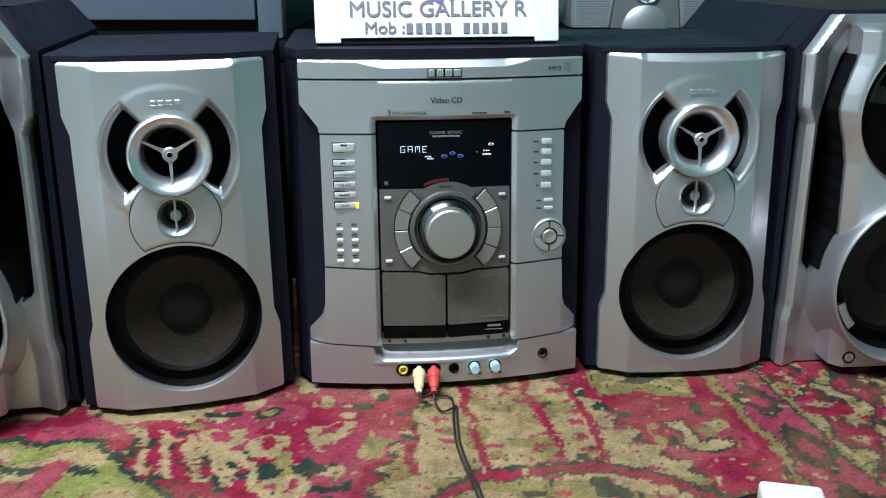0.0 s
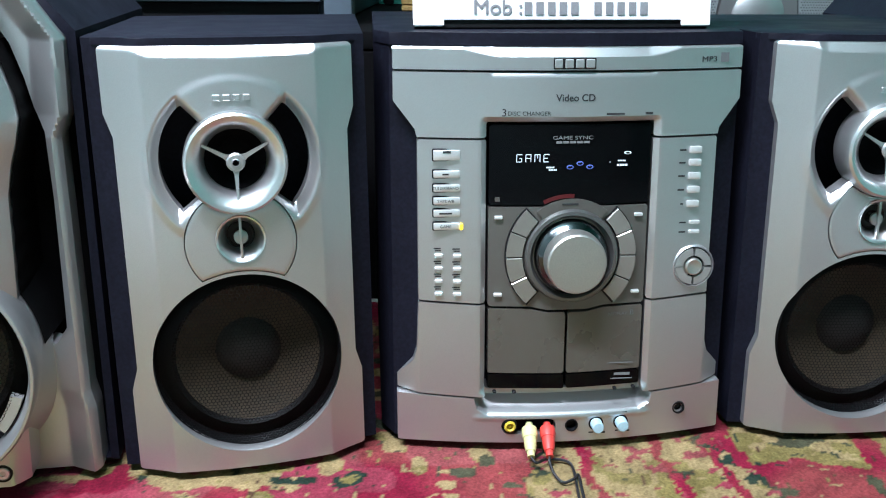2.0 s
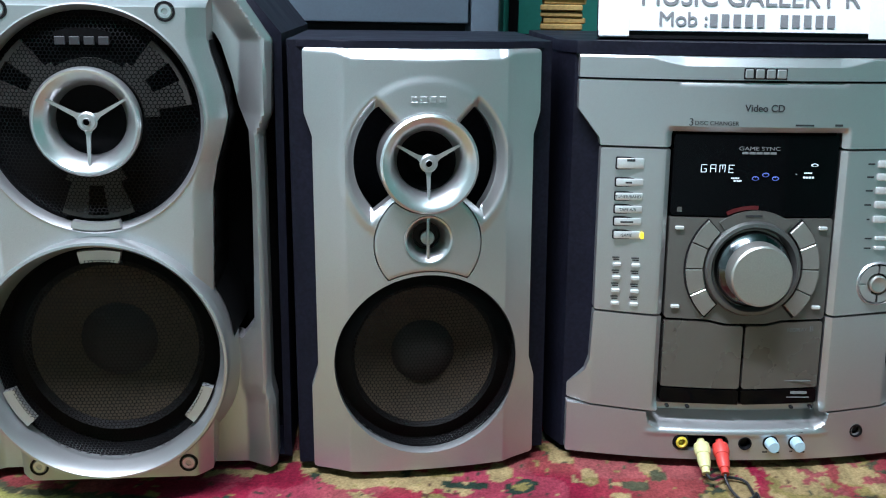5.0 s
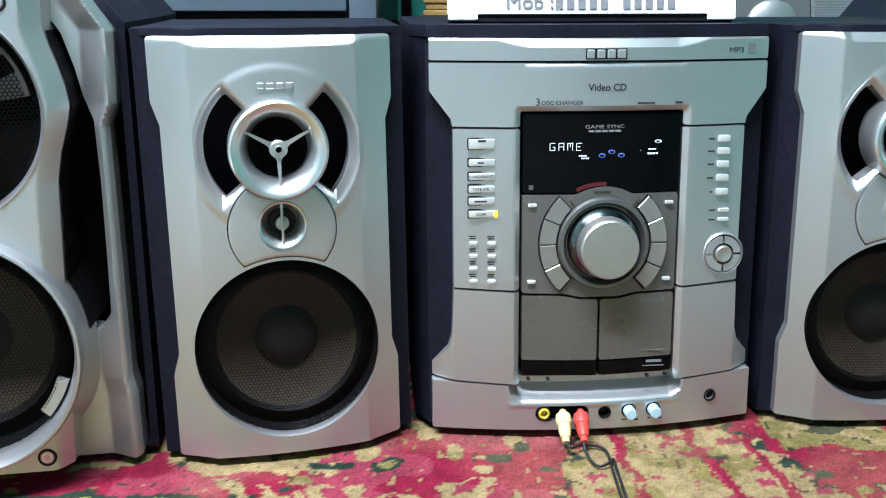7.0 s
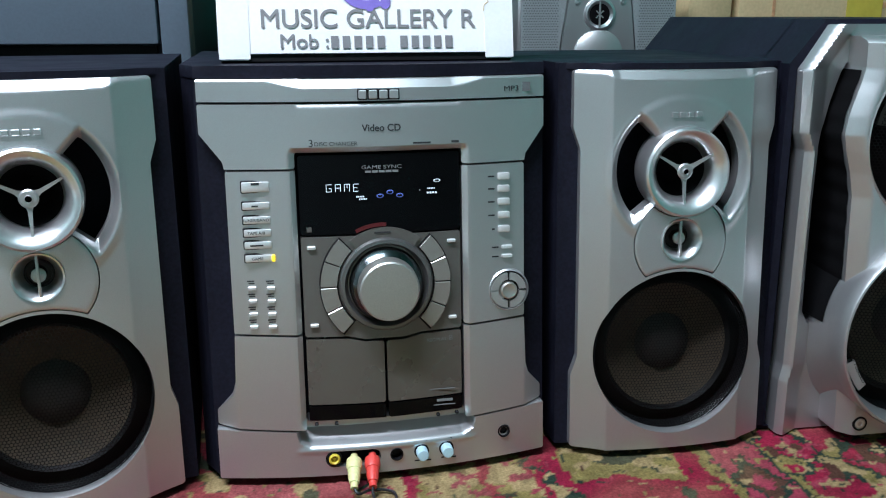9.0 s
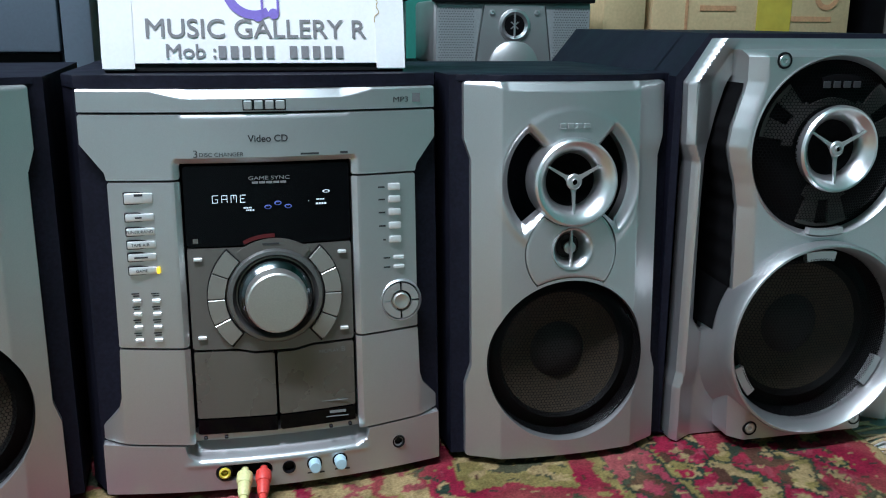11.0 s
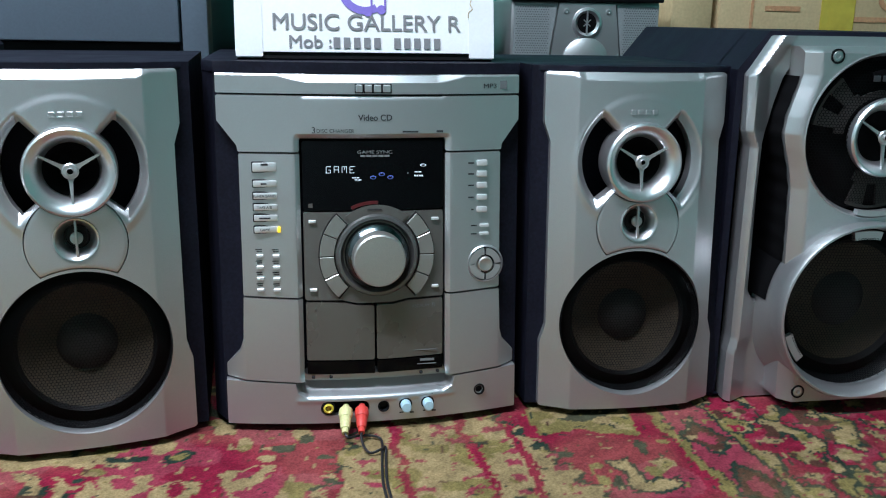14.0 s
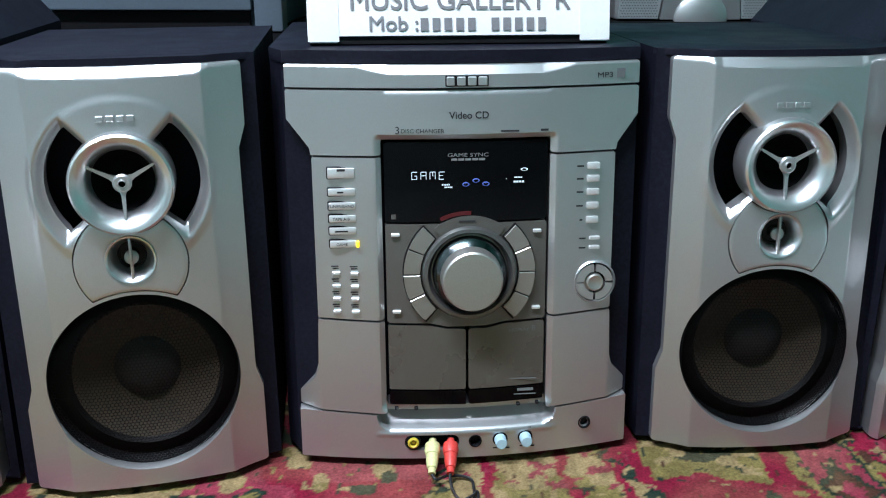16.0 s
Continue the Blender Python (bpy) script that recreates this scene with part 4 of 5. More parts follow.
part("lit_marks", front_bm(join(*[box(-0.0024 + 0.0013 * k, 0, 0.0020, 0.0009, 0.0003, 0.0010) for k in range(5)], *[box(-0.0026 + 0.0022 * k, 0, -0.0014, 0.0016, 0.0003, 0.0014) for k in range(4)], box(-0.009, 0, 0.001, 0.0007, 0.0003, 0.0007)), 0.0400, 0.2305, 0.0006), LIT, player, "small lit marks")
ring_mark = lathe([(0.0018, 0), (0.0012, -0.0002), (0.0012, 0)], n=16)
ring_mark.transform(Matrix.Diagonal((1.6, 1, 0.7, 1)))
part("lit_marks", front_bm(ring_mark, 0.0450, 0.2385, 0.0006), LIT, player)
for du, dz in ((-0.0078, -0.0008), (0, 0.0020), (0.0078, -0.0008)):
    b = join(lathe([(0.0028, 0), (0.0020, -0.0002), (0.0020, 0)], n=20), at(box(0, 0, 0, 0.0006, 0.0003, 0.0022), 0, 0, 0.0018))
    b.transform(Matrix.Diagonal((1, 1, 0.6, 1)))
    part("blue_lit_mark", front_bm(b, 0.0070 + du, 0.2290 + dz, 0.0006), LIT_BLUE, player, "small blue lit speaker mark")
glow = slab(sector(0.0462, 0.0492, 86, 116, 16), -0.0002, 0.0002)
part("red_glow", front_bm(glow, 0.0, KZ, 0.0006), LIT_RED, player, "dim red glowing arc above the knob")
part("remote_sensor", front_bm(box(0, 0, 0, 0.0038, 0.0004, 0.0038), -0.0570, 0.2032, 0.0004), CHAMPAGNE, player)
print_text("deck_lettering", "B", 0.0062, 0.0545, 0.1085, PALE_PRINT)
print_text("deck_lettering", "REC/PLAY", 0.0038, 0.0425, 0.1080, PALE_PRINT)
print_text("deck_lettering", "A", 0.0050, -0.0545, 0.1075, CHAMPAGNE)
part("print_bar", front_bm(join(box(0, 0, 0.0115, 0.024, 0.0003, 0.0007), box(0.002, 0.0004, 0.0016, 0.0160, 0.0003, 0.0022), box(-0.004, 0.0002, -0.0022, 0.032, 0.0003, 0.0008)), 0.0450, 0.0545, 0.0005), PALE_PRINT, player)

for fx in (-0.12, 0.12):
    for fy in (0.04, 0.33):
        part("foot", lathe([(0, 0), (0.010, 0), (0.010, 0.0075), (0, 0.0075)], n=16), RUBBER, player).matrix_local = Matrix.Translation((fx, fy, 0.0003)) @ Matrix.Rotation(radians(-90), 4, "X")

PM = player.matrix_world.copy()


def on_player(u, out, z):
    return PM @ Vector((u, by(u) - out + U_LEAN * z, z))


def plug(name, u, mat, label):
    m = PM @ pose(u, by(u) + U_LEAN * 0.014 - 0.001, 0.0145, 24, 0, -6)
    ob = tagged(part(name, lathe([(0.0030, 0.004), (0.0030, -0.001), (0.0062, -0.0015), (0.0066, -0.007), (0.0058, -0.011), (0.0052, -0.0115), (0.0050, -0.018), (0.0040, -0.0235), (0.0031, -0.0240), (0.0031, -0.029), (0.0018, -0.0292), (0, -0.0292)], n=28), mat), label, "audio plug", "phono plugs in the player")
    ob.matrix_world = m
    return ob


cream = plug("audio_plug", -0.0292, CREAM_PLUG, "cream yellow phono plug pushed into the player")
red = plug("audio_plug", -0.0143, RED_PLUG, "red phono plug pushed into the player")
R = 0.0012
e1, e2 = cream.matrix_world @ Vector((0, -0.0292, 0)), red.matrix_world @ Vector((0, -0.0292, 0))
RZ = RUG_TOP + R + 0.0007
cable = thing("audio_cable", pose(0, 0, 0), "thin black twin audio cable looping over the rug", "cable")
part("strand", tube(spline([e1, e1 + Vector((0.004, -0.004, -0.002)), (-0.010, 0.783, RZ + 0.003), (0.006, 0.783, RZ + 0.001), (0.0100, 0.770, RZ), (0.010, 0.740, RZ), (0.0115, 0.700, RZ), (0.018, 0.660, RZ), (0.027, 0.620, RZ), (0.034, 0.560, RZ), (0.030, 0.45, RZ)]), R), CABLE, cable)
part("strand", tube(spline([e2, e2 + Vector((0.0, -0.004, -0.003)), (-0.006, 0.762, RZ + 0.002), (0.000, 0.753, RZ + 0.001), (0.0085, 0.757, RZ + 0.002), (0.0130, 0.765, RZ), (0.0135, 0.740, RZ), (0.0150, 0.700, RZ), (0.0215, 0.660, RZ), (0.0305, 0.620, RZ), (0.0375, 0.560, RZ), (0.0335, 0.45, RZ)]), R), CABLE, cable)

# ---- sign board on the player ----
sign = thing("sign_board", PM @ pose(0.0, 0.057, 0.3285, -10, 0, 0), "white printed sign board standing on the player", "sign")
part("board", box(0, 0.007, 0.085, 0.236, 0.012, 0.170, 0.0015, 1), BLACK, sign, "black backing board")
part("paper", box(0, -0.0004, 0.0895, 0.2385, 0.0012, 0.1650, 0.0004, 1), PAPER, sign, "white paper face")
for sx in (-0.107, 0.107):
    part("tape_strip", box(sx, -0.0013, 0.0850, 0.0240, 0.0004, 0.1640), TAPE_CLEAR, sign, "clear tape strip")
    part("paper_corner", box(sx, -0.0002, 0.0048, 0.0215, 0.0016, 0.0050), PAPER, sign)


def sign_text(name, text, size, x, z, squash=1.0, weight=0.0):
    layers = [at(lettering(text, size, 0.0001, squash), x + dx, -0.0016 - dy, z + dz) for dx, dy, dz in ((-weight, 0, 0), (weight, 0.00004, 0), (0, 0.00008, weight), (0, 0.00012, -weight))]
    return part(name, join(*layers), SIGN_INK, sign)


sign_text("lettering", "MUSIC GALLERY R", 0.0205, 0.000, 0.0335, 1.04, 0.00022)
sign_text("lettering", "Mob :", 0.0155, -0.0525, 0.0160, 1.1, 0.0002)
for k in range(11):
    if k != 5:
        part("number_bar", box(-0.0285 + k * 0.0093, -0.0017, 0.0158, 0.0060, 0.0003, 0.0096), SIGN_INK, sign)
note = join(*[at(b, x, 0, z) for b, x, z in ((lathe([(0.0042, 0), (0.0042, -0.0004), (0, -0.0004)], n=20), -0.006, 0.0), (lathe([(0.0042, 0), (0.0042, -0.0004), (0, -0.0004)], n=20), 0.0065, 0.002), (box(-0.0025, -0.0002, 0.012, 0.0018, 0.0004, 0.024), 0, 0), (box(0.0100, -0.0002, 0.014, 0.0018, 0.0004, 0.024), 0, 0), (box(0.0038, -0.0002, 0.0245, 0.0143, 0.0004, 0.0035), 0, 0))])
part("note_mark", at(note, 0.0065, -0.0015, 0.0440), PURPLE, sign, "purple music note mark")
part("swirl_mark", at(slab(sector(0.018, 0.025, 150, 300, 20), -0.0003, 0), -0.002, -0.0014, 0.0665), PURPLE, sign, "purple curved mark")

tear = spline([(0.0945, 0, 0.0400), (0.0950, 0, 0.0450), (0.0985, 0, 0.0480), (0.0965, 0, 0.0530), (0.0975, 0, 0.0570), (0.0945, 0, 0.0600), (0.0955, 0, 0.0680), (0.0930, 0, 0.0760)], 4)
part("torn_edge", at(tube(tear, 0.0004, 5), 0, -0.0016, 0), CARD, sign, "torn paper edge")

# ---- behind the row ----
BENCH = 0.305
# Added block: carries the back row; its black stands in for shade in the gaps.
bench = thing("low_bench", pose(0, 1.15, FLOOR), "added black block that darkens the gaps behind the speakers", "bench")
part("top_board", box(0, 0.295, BENCH - FLOOR - 0.0105, 3.1, 0.59, 0.020, 0.003), DARK, bench, "black top of the added block")
part("front_board", box(0, 0.013, (BENCH - FLOOR - 0.0215) / 2, 3.1, 0.022, BENCH - FLOOR - 0.022, 0.002, 1), DARK, bench, "added black board in place of the shade in the gaps")

cabinet = thing("steel_cabinet", pose(-0.235, 1.24, BENCH, 0, 0, 0), "blue-grey steel cabinet with a wide drawer front", "cabinet")
part("carcass", box(-0.40, 0.26, 0.301, 0.80, 0.49, 0.60, 0.004), STEEL_GREY, cabinet, "blue-grey cabinet body")
part("drawer_front", box(-0.425, 0.003, 0.313, 0.81, 0.018, 0.575, 0.003), STEEL_GREY, cabinet, "wide blue-grey drawer front")
part("side_stile", box(-0.0005, 0.01, 0.301, 0.034, 0.03, 0.60, 0.003), STEEL_GREY, cabinet, "grey upright edge")
# Black strip colours in the shade of the gap under the drawer.
part("shadow_gap", box(-0.425, 0.0080, 0.0125, 0.80, 0.006, 0.022), BLACK, cabinet)

post = tagged(part("post", box(-0.215, 1.68, BENCH + 0.5, 0.016, 0.02, 0.998, 0.003), BLACK), "thin black upright post against the teal wall", "post")

stack = thing("cardboard_stack", pose(-0.140, 1.36, BENCH), "stack of brown corrugated cardboard sheets", "cardboard")
random.seed(4)
sheet = box(0, 0, 0, 0.056, 0.20, 0.0078, 0.0015, 1)
first = part("sheet", sheet, CARD_EDGE, stack)
first.location = (0, 0.1, 0.0045)
for k in range(1, 18):
    o = first.copy()
    scene.collection.objects.link(o)
    o.location = (random.uniform(-0.0015, 0.0015), 0.1 + random.uniform(-0.004, 0.004), 0.0045 + k * 0.0082)
    o.rotation_euler = (0, 0, random.uniform(-0.02, 0.02))


def tower(m, label):
    ob = thing("shelf_speaker", m, label, "speaker", "slim speakers behind the row")
    part("cabinet", box(0, 0.10, 0.047, 0.236, 0.19, 0.0935, 0.006), SILVER_DULL, ob, "grey speaker cabinet")
    part("top_panel", box(0, 0.002, 0.0960, 0.238, 0.022, 0.010, 0.002), BLACK, ob, "black top band")
    centre = [(-0.055, 0.002), (0.055, 0.002), (0.044, 0.0880), (-0.044, 0.0880)]
    part("centre_panel", slab(centre, -0.004, 0.01), SILVER, ob, "silver centre panel")
    for s in (-1, 1):
        b = slab([(s * 0.058, 0.003), (s * 0.113, 0.003), (s * 0.113, 0.0865), (s * 0.047, 0.0865)], -0.001, 0.008)
        g = part("side_grille", b, GRILLE_GREY, ob, "grey perforated side grille")
        holes = []
        for j in range(22):
            for i in range(14):
                x = 0.0600 + i * 0.0038 + 0.0019 * (j % 2)
                if x < 0.110:
                    holes.append(box(s * x, -0.0012, 0.006 + j * 0.0036, 0.0018, 0.0008, 0.0014))
        part("perforation", join(*holes), DISC_GREY, g)
        part("screw", lathe([(0.0042, 0), (0.0042, -0.0015), (0.002, -0.002), (0.0016, -0.0008), (0, -0.0008)], s * 0.033, 0.0765, cy=-0.004, n=20), CHROME, ob)
    t = part("tweeter", lathe([(0.0235, 0.0), (0.0225, -0.003), (0.0190, -0.0042), (0.0125, 0.002)], 0, 0.0590, cy=-0.004, n=48), CHROME, ob, "round silver tweeter")
    part("tweeter_dome", lathe([(0.0150, 0.000), (0.008, -0.0005), (0, -0.001)], 0, 0.0590, cy=-0.0046, n=32), DARK, t)
    part("tweeter_bar", join(box(0, -0.006, 0.0590, 0.0025, 0.003, 0.036, 0.0006, 1), *[at(b, 0, 0, 0) for b in (slab([(-0.006, 0.0545), (-0.0048, 0.0535), (0.006, 0.0635), (0.0048, 0.0645)], -0.0065, -0.005), slab([(-0.006, 0.0635), (-0.0048, 0.0645), (0.006, 0.0545), (0.0048, 0.0535)], -0.0065, -0.005))]), SILVER, t, "silver crossed guard")
    part("woofer_dome", lathe([(0.0370, 0.0), (0.0360, -0.003), (0.030, -0.0065), (0.016, -0.0095), (0, -0.0105)], 0, 0.0010, cy=-0.004, n=48), SILVER_DULL, ob, "domed silver woofer grille")
    return ob


shelf = tower(pose(0.3195, 1.436, BENCH, 0, 0, 2), "wide silver speaker with grey perforated side grilles")

copy_thing(shelf, pose(0.046, 1.435, BENCH, 0, 0, 1))

carton = thing("carton", pose(0.715, 1.50, BENCH, 0, 0, 3), "brown cardboard carton closed with yellow tape", "carton")
part("board", box(0, 0.11, 0.111, 0.335, 0.22, 0.22, 0.003), CARD, carton, "brown cardboard box")
part("tape", box(0.035, -0.0012, 0.111, 0.058, 0.0016, 0.2205), TAPE, carton, "yellow packing tape strip")
part("print_line", box(-0.112, -0.0008, 0.11, 0.0045, 0.0012, 0.20), RED_PRINT, carton, "faded red printed line")
for k, (x, z, w) in enumerate(((-0.06, 0.087, 0.06), (-0.055, 0.122, 0.07), (0.10, 0.072, 0.07), (-0.06, 0.042, 0.06))):
    part("print_bar", box(x, -0.0008, z, w, 0.0012, 0.008), RED_PRINT, carton)
part("round_print", lathe([(0.021, -0.0016), (0.013, -0.0016), (0.013, 0), (0.021, 0)], 0.125, 0.107, n=32), RED_PRINT, carton, "faded red round mark")
side_box = thing("carton", pose(0.500, 1.48, BENCH, 0, 0, 14), "narrow brown carton in the shade beside the larger one", "carton")
part("board", box(0, 0.10, 0.081, 0.075, 0.20, 0.16, 0.003), CARD, side_box, "brown cardboard box")
dark_case = thing("dark_case", pose(1.03, 1.49, BENCH, 0, 0, 0), "dark upright case standing beside the carton", "case")
part("shell", box(0, 0.11, 0.151, 0.20, 0.22, 0.30, 0.006), BLACK, dark_case, "black case body")
part("edge_trim", box(-0.094, -0.003, 0.151, 0.010, 0.008, 0.29, 0.002, 1), CHAMPAGNE, dark_case)

# ---- things on the rug ----
adapter = thing("power_adapter", pose(0.268, 0.575, RUG_TOP + 0.0004, 0, 0, -12), "small cream plastic adapter lying on the rug", "adapter")
part("shell", box(0, 0, 0.011, 0.048, 0.055, 0.022, 0.004, 3), ADAPTER, adapter, "cream plastic shell")
part("lead", tube(spline([(0.022, 0.012, 0.003), (0.018, 0.034, 0.0030), (-0.010, 0.040, 0.0030), (-0.045, 0.022, 0.0030), (-0.09, 0.000, 0.0030), (-0.13, -0.04, 0.0030), (-0.16, -0.10, 0.0030)]), 0.0013), CABLE, adapter, "thin black lead")
part("lead", tube(spline([(0.022, 0.0, 0.006), (0.035, 0.012, 0.004), (0.020, 0.026, 0.0030), (-0.030, 0.016, 0.0030), (-0.08, -0.006, 0.0030), (-0.12, -0.050, 0.0030), (-0.15, -0.12, 0.0030)]), 0.0013), CABLE, adapter, "thin black lead")

tube_lamp = thing("hanging_lamp", pose(TUBE_AT[0], TUBE_AT[1], TUBE_AT[2] + 0.03), "white fluorescent tube lamp hung on two cords", "lamp")
part("housing", box(0, 0, 0.053, 1.48, 0.12, 0.04, 0.005), PAPER, tube_lamp, "white lamp housing")
for s in (-1, 1):
    b = lathe([(0, -0.70), (0.013, -0.70), (0.013, 0.70), (0, 0.70)], n=16)
    b.transform(Matrix.Translation((0, s * 0.035, 0.010)) @ Matrix.Rotation(radians(90), 4, "Z"))
    part("tube", b, TUBE_GLOW, tube_lamp, "glowing tube")
    part("cord", tube([(s * 0.5, 0, 0.077), (s * 0.5, 0, 0.40), (s * 0.5, 0, ROOM_H - TUBE_AT[2] - 0.0255)], 0.002), CABLE, tube_lamp, "black cord")

# ---- floor tiles ----
tile = box(0, 0, 0, 0.396, 0.396, 0.004, 0.001, 1)
tile_first = part("tile", tile, TILE, floor)
tile_first.location = (0.75, 0.9, FLOOR - 0.0021)
for i in range(-4, 6):
    for j in range(-5, 5):
        x, y = 0.75 + (i - 3) * 0.4, 0.9 + (j - 2) * 0.4
        if (i, j) != (3, 2) and abs(x) < 1.95 and -2.1 < y < 1.85:
            o = tile_first.copy()
            scene.collection.objects.link(o)
            o.location = (x, y, FLOOR - 0.0021)

# ---- the rug ----
RED, PINK, BEIGE, OLIVE, GREEN, BROWN = (0.29, 0.016, 0.046), (0.34, 0.048, 0.078), (0.40, 0.288, 0.138), (0.26, 0.205, 0.070), (0.026, 0.046, 0.032), (0.10, 0.045, 0.030)


def rug():
    """A worn knotted rug: a stepped medallion with bars, rosettes in a red field and a striped border, coloured knot by knot."""
    x0, x1, y0, y1, step = -1.05, 0.545, -0.40, 1.13, 0.0026
    nx, ny = int((x1 - x0) / step) + 1, int((y1 - y0) / step) + 1
    X, Y = np.meshgrid(np.linspace(x0, x1, nx), np.linspace(y0, y1, ny))
    rng = np.random.default_rng(5)

    def smooth_noise(cell, seed):
        g = np.random.default_rng(seed)
        gx, gy = int((x1 - x0) / cell) + 3, int((y1 - y0) / cell) + 3
        v = g.random((gy, gx))
        fx, fy = (X - x0) / cell, (Y - y0) / cell
        ix, iy = fx.astype(int), fy.astype(int)
        tx, ty = fx - ix, fy - iy
        tx, ty = tx * tx * (3 - 2 * tx), ty * ty * (3 - 2 * ty)
        return (v[iy, ix] * (1 - tx) + v[iy, ix + 1] * tx) * (1 - ty) + (v[iy + 1, ix] * (1 - tx) + v[iy + 1, ix + 1] * tx) * ty

    # the weave runs slightly askew, and its lines wander
    a = radians(8.5)
    wx = X + 0.012 * (smooth_noise(0.03, 1) - 0.5) + 0.006 * (smooth_noise(0.009, 2) - 0.5) + 0.0032 * (rng.random(X.shape) - 0.5)
    wy = Y + 0.012 * (smooth_noise(0.03, 3) - 0.5) + 0.006 * (smooth_noise(0.009, 4) - 0.5) + 0.0032 * (rng.random(X.shape) - 0.5)
    s = (wx - 0.060) * math.cos(a) + (wy - 0.72) * math.sin(a)
    t = -(wx - 0.060) * math.sin(a) + (wy - 0.72) * math.cos(a)
    col = np.empty((*X.shape, 3))
    col[:] = RED
    pick = smooth_noise(0.022, 7)

    def lay(mask, colour):
        col[mask] = colour

    lay(smooth_noise(0.05, 8) > 0.55, PINK)
    # loose flowers in the field
    flowers = smooth_noise(0.024, 9)
    lay((flowers > 0.72) & (np.abs(s + 0.22) < 0.16), BEIGE)
    lay((wx < -0.20) & (wy > 0.74) & (smooth_noise(0.02, 24) > 0.55), BEIGE)
    lay((wx < -0.20) & (wy > 0.755) & (smooth_noise(0.016, 25) > 0.68), OLIVE)
    lay((flowers > 0.70) & (smooth_noise(0.016, 10) > 0.58), OLIVE)
    lay((smooth_noise(0.018, 11) > 0.80), GREEN)
    for cx, cy, r, c in ((-0.165, 0.755, 0.011, GREEN), (-0.165, 0.755, 0.006, OLIVE), (-0.155, 0.652, 0.014, GREEN), (-0.114, 0.655, 0.012, GREEN), (0.256, 0.729, 0.010, BEIGE), (0.256, 0.729, 0.006, OLIVE)):
        d = np.abs(wx - cx) + np.abs(wy - cy)
        lay(d < r * 1.2, c)
    for cx, cy, r in ((-0.205, 0.712, 0.022), (-0.160, 0.700, 0.019), (-0.105, 0.722, 0.022), (-0.130, 0.632, 0.020)):
        d = np.hypot(wx - cx, (wy - cy) * 0.8)
        lay((d < r) & (d > r * 0.42) & (wy < cy + 0.012), BEIGE)
    for cx, cy in ((-0.155, 0.652), (-0.114, 0.655)):
        dx, dy = np.abs(wx - cx), np.abs(wy - cy)
        lay((dx + dy < 0.018) & ((dx < 0.005) | (dy < 0.005) | (dx + dy < 0.009)), GREEN)
    # slanting rungs
    for k in range(5):
        u = (wx + 0.275 - 0.022 * k) + 0.45 * (wy - 0.70)
        lay((np.abs(u) < 0.0050) & (wy > 0.650 - 0.008 * k) & (wy < 0.735 - 0.012 * k), BEIGE)
        lay((np.abs(u - 0.009) < 0.004) & (np.abs(wy - 0.70 + 0.012 * k) < 0.006), GREEN)
    # green lozenge at one side
    d = np.maximum((wx + 0.305) + (wy - 0.695) * 0.95, wy - 0.700)
    lay((d < 0.006), GREEN)
    lay((d < -0.004), (0.25, 0.26, 0.07))
    lay((d < -0.004) & (smooth_noise(0.03, 12) > 0.62), BEIGE)
    lay((d < -0.03) & (np.abs(wy - 0.655) < 0.006), GREEN)
    lay((d < -0.035) & (smooth_noise(0.03, 13) > 0.62), PINK)
    # central stepped medallion with bars
    saw = np.abs(((t * 1.0) / 0.030) % 1 - 0.5) * 2
    half = 0.083 + (0.085 - t) * 0.36 - 0.022 * saw
    lay((np.abs(s - 0.004) < half + 0.008) & (t < 0.13) & (saw > 0.35), GREEN)
    core = (np.abs(s - 0.004) < half) & (t < 0.13)
    lay(core, BEIGE)
    lay(core & (pick > 0.62), OLIVE)
    for c in (-0.092, -0.032, 0.036, 0.076):
        lay(core & (np.abs(s - c + 0.0) < 0.0048) & (t > -0.062), RED)
    bars = (np.abs(((t + 0.01 * np.floor(s / 0.04)) / 0.024) % 1 - 0.5) < 0.17) & (np.abs((s / 0.040) % 1 - 0.55) < 0.22)
    lay(core & bars & (smooth_noise(0.014, 14) > 0.45), PINK)
    arc = t + 0.070 + np.maximum(np.abs(s - 0.015) - 0.055, 0) * 0.8
    lay(core & (np.abs(arc) < 0.0105), GREEN)
    lay(core & (np.abs(arc + 0.002) < 0.006), RED)
    lay((arc < -0.012) & core & (smooth_noise(0.02, 15) > 0.66), GREEN)
    # corner beyond the medallion
    lay((wx > 0.15) & (wx < 0.252) & (wy > 0.795 - 0.12 * np.abs(wx - 0.2)) & (wy < 0.90), OLIVE)
    lay((wx > 0.155) & (wx < 0.247) & (wy > 0.800) & (smooth_noise(0.012, 16) > 0.52) & (wy < 0.90), GREEN)
    lay((wx > 0.155) & (wx < 0.247) & (wy > 0.800) & (smooth_noise(0.014, 17) > 0.62) & (wy < 0.90), BEIGE)
    hook = np.minimum(np.maximum(np.abs(wx - 0.221 - (0.73 - wy) * 0.1) - 0.006, np.abs(wy - 0.718) - 0.022), np.maximum(np.abs(wy - 0.699) - 0.006, np.abs(wx - 0.240) - 0.020))
    lay(hook < 0.004, GREEN)
    lay(hook < 0, BEIGE)
    # border stripes along the far edge
    b = wx - 0.288 + 0.145 * (wy - 0.75)
    lay(b > -0.005, OLIVE)
    lay(b > 0.004, GREEN)
    lay((b > 0.006) & (b < 0.052), PINK)
    med = np.abs(b - 0.028) / 0.022 + np.abs(((wy / 0.092) % 1) - 0.5) / 0.42
    lay((b > 0.006) & (b < 0.052) & (med < 1.1), GREEN)
    lay((b > 0.006) & (b < 0.052) & (med < 0.85), BROWN)
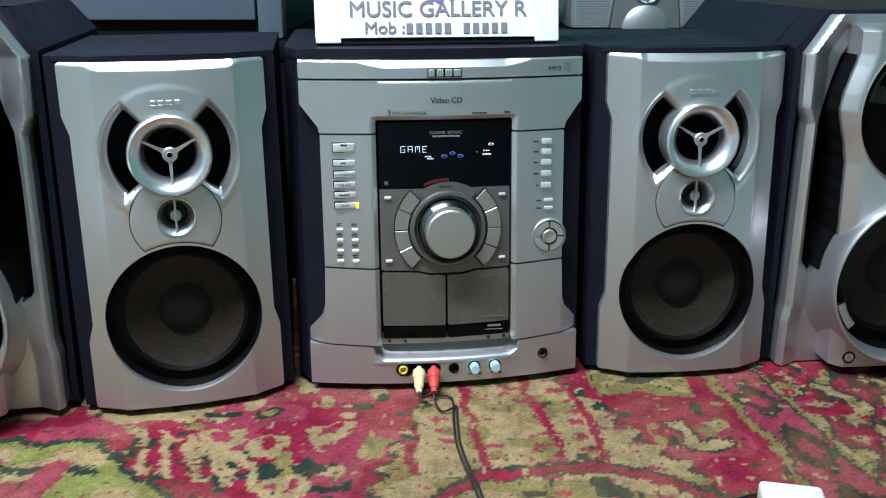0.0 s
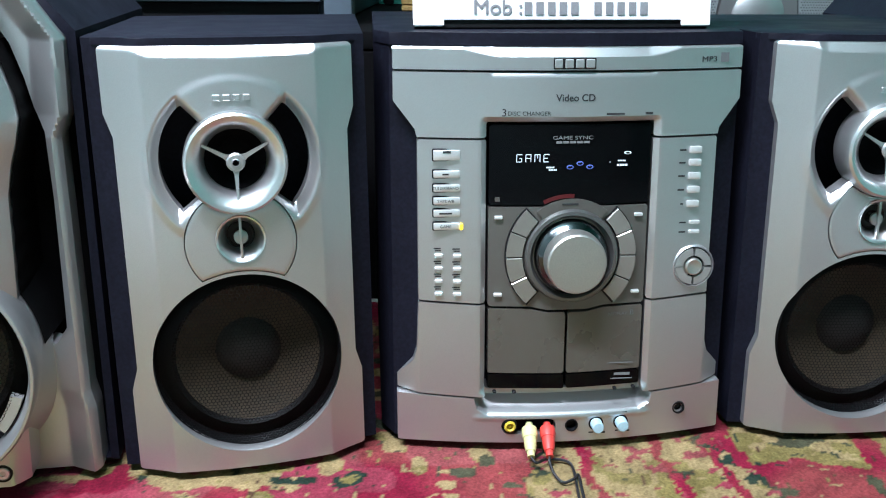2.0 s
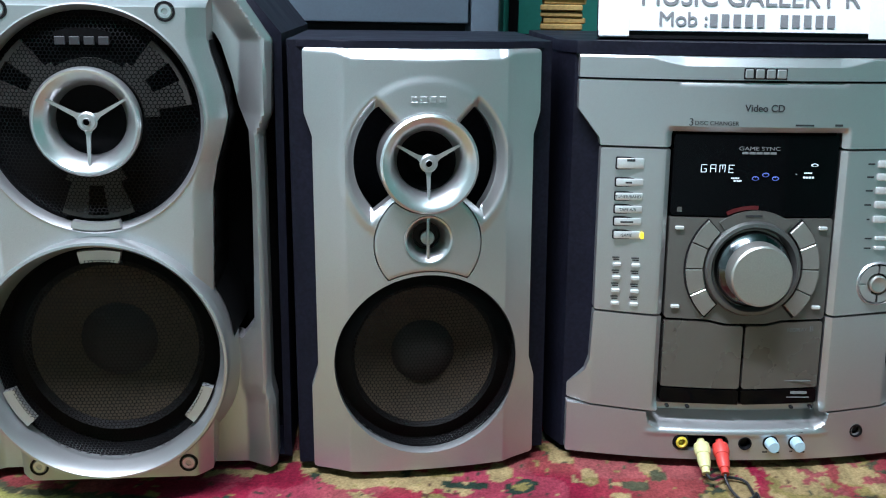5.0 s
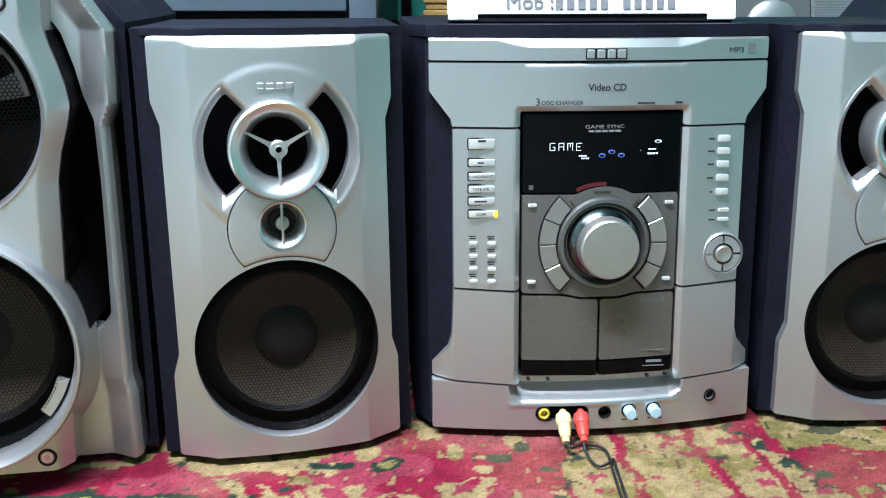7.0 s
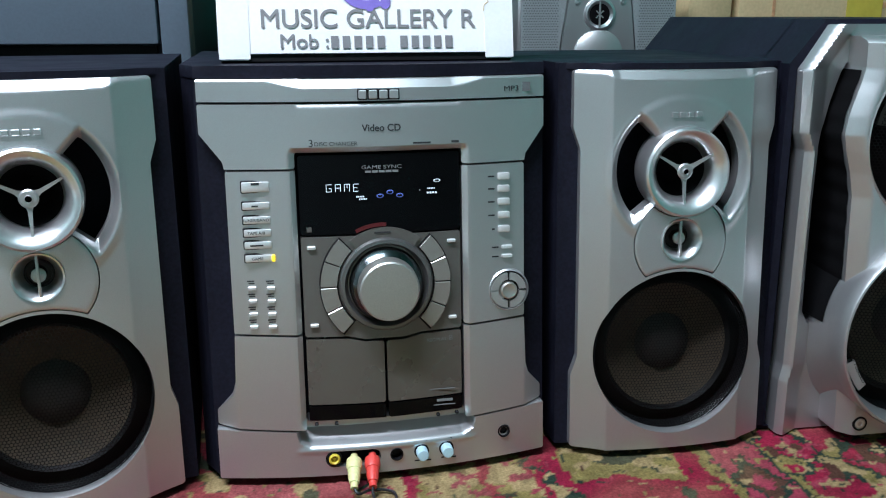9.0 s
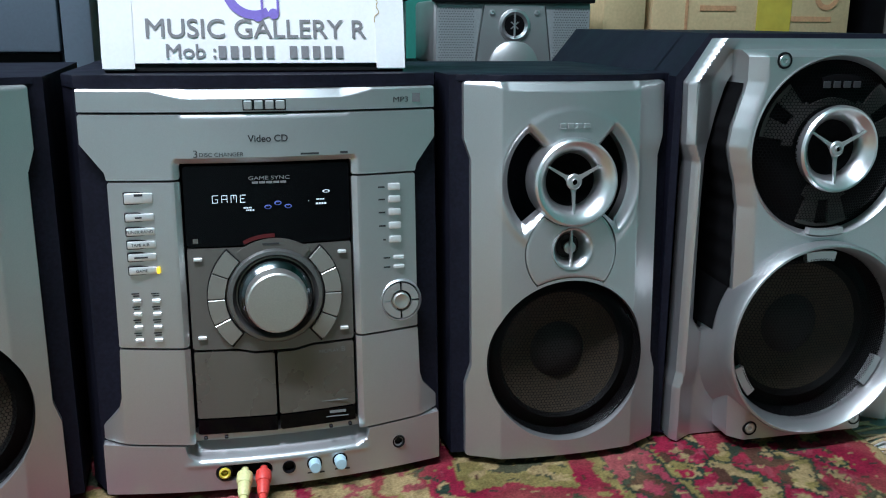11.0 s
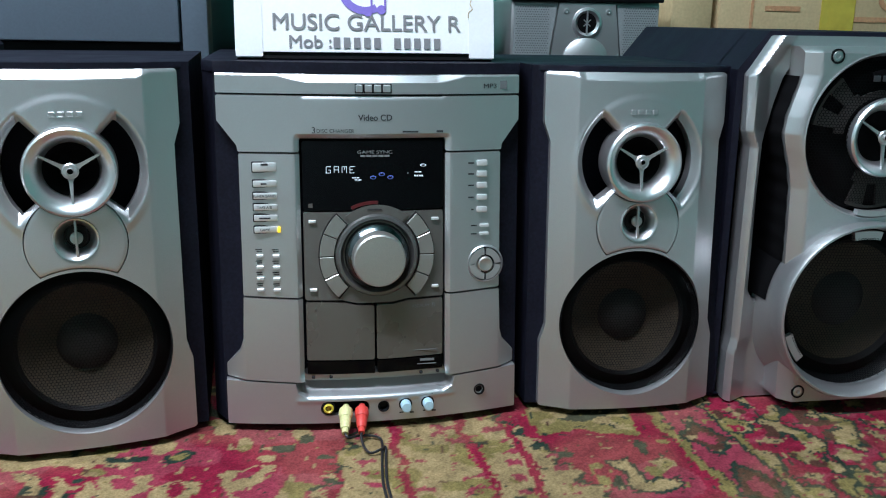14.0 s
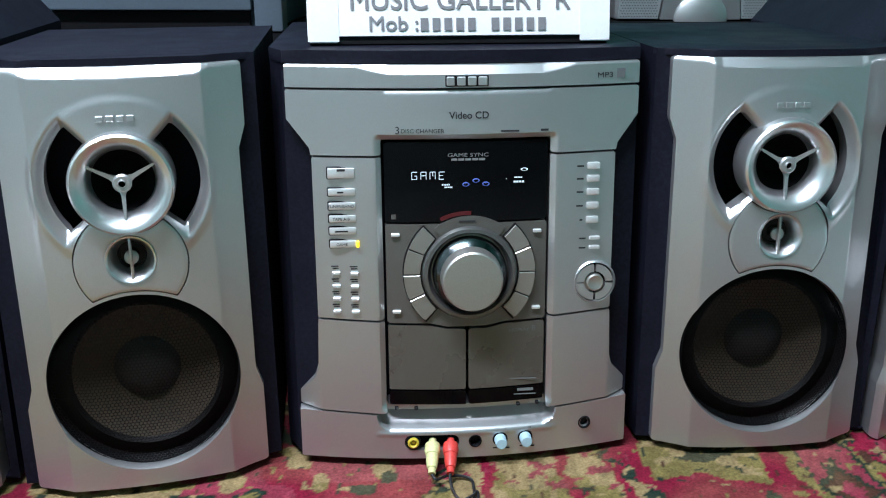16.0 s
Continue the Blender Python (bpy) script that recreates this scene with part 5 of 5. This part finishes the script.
    lay((b > 0.006) & (b < 0.052) & (med < 0.45), PINK)
    lay((b > 0.052), GREEN)
    lay((b > 0.056), OLIVE)
    n1, n2, n3 = smooth_noise(0.020, 18), smooth_noise(0.013, 19), smooth_noise(0.011, 27)
    wide = (b > 0.060) & (b < 0.225)
    lay(wide, OLIVE)
    lay(wide & (n3 > 0.48), BEIGE)
    # small stars and leaves in rows, with dark outlines
    star_s, star_t = (b - 0.060) / 0.055, wy / 0.062 + 0.5 * (np.floor((b - 0.060) / 0.055) % 2)
    du, dv = np.abs(star_s % 1 - 0.5), np.abs(star_t % 1 - 0.5)
    star = np.minimum(du + dv * 0.55, dv + du * 0.55) + 0.16 * (n2 - 0.5)
    lay(wide & (star < 0.39), GREEN)
    lay(wide & (star < 0.31), RED)
    lay(wide & (star < 0.20), PINK)
    lay(wide & (star < 0.11), BEIGE)
    lay(wide & (np.abs(n1 - 0.5) < 0.030), GREEN)
    lay(wide & (n1 > 0.70), RED)
    lay(wide & (n2 > 0.80), BROWN)
    lay(wx > 0.500, RED)
    lay(wx > 0.532, BEIGE)
    # stray knots of neighbouring colours
    for k, c in enumerate((BEIGE, PINK, OLIVE, GREEN, BROWN)):
        lay((smooth_noise(0.007, 30 + k) > 0.90) & (smooth_noise(0.03, 40 + k) > 0.5), c)
    # wear and knot-to-knot variation
    wear = 0.66 + 0.40 * smooth_noise(0.012, 20) + 0.26 * smooth_noise(0.0045, 23) - 0.02 + 0.22 * (rng.random(X.shape) - 0.5)
    fade = np.clip(smooth_noise(0.05, 21) * 1.3 - 0.45, 0, 0.40)[..., None]
    col = (col * (1 - fade) + (col * 0.6 + np.array(BEIGE) * 0.4) * fade) * wear[..., None]
    col = col * 0.60
    Z = RUG_TOP + 0.0012 * (rng.random(X.shape) - 0.5) + 0.0010 * (smooth_noise(0.02, 22) - 0.5)
    Z[0, :] = Z[-1, :] = Z[:, 0] = Z[:, -1] = FLOOR + 0.0004
    idx = np.arange(nx * ny).reshape(ny, nx)
    quads = np.stack([idx[:-1, :-1], idx[:-1, 1:], idx[1:, 1:], idx[1:, :-1]], -1).reshape(-1, 4)
    data = bpy.data.meshes.new("rug")
    data.vertices.add(nx * ny)
    data.vertices.foreach_set("co", np.stack([X, Y, Z], -1).ravel())
    data.loops.add(quads.size)
    data.loops.foreach_set("vertex_index", quads.ravel())
    data.polygons.add(len(quads))
    data.polygons.foreach_set("loop_start", np.arange(0, quads.size, 4))
    data.polygons.foreach_set("loop_total", np.full(len(quads), 4))
    data.update(calc_edges=True)
    layer = data.color_attributes.new("wool", "FLOAT_COLOR", "POINT")
    layer.data.foreach_set("color", np.concatenate([col, np.ones((*X.shape, 1))], -1).ravel())
    data.polygons.foreach_set("use_smooth", [True] * len(quads))
    ob = thing("rug", pose(0, 0, 0), "worn red, beige and olive knotted wool rug", "rug")
    part("weave", data, RUG, ob, "knotted red and beige wool pile")
    rng2 = random.Random(8)
    tufts = []
    for k in range(170):
        y = y0 + 0.01 + (y1 - y0 - 0.02) * k / 169
        ax, ay = x1 + rng2.uniform(0.02, 0.05), y + rng2.uniform(-0.012, 0.012)
        tufts.append(tube(spline([(x1 - 0.002, y, FLOOR + 0.004), ((x1 + ax) / 2, y + rng2.uniform(-0.006, 0.006), FLOOR + 0.006), (ax, ay, FLOOR + 0.0018)], 4), 0.0016, 5))
    tagged(part("fringe", join(*tufts), FRINGE, ob, "knotted beige wool fringe"), kind="stuff")
    return ob


rug()
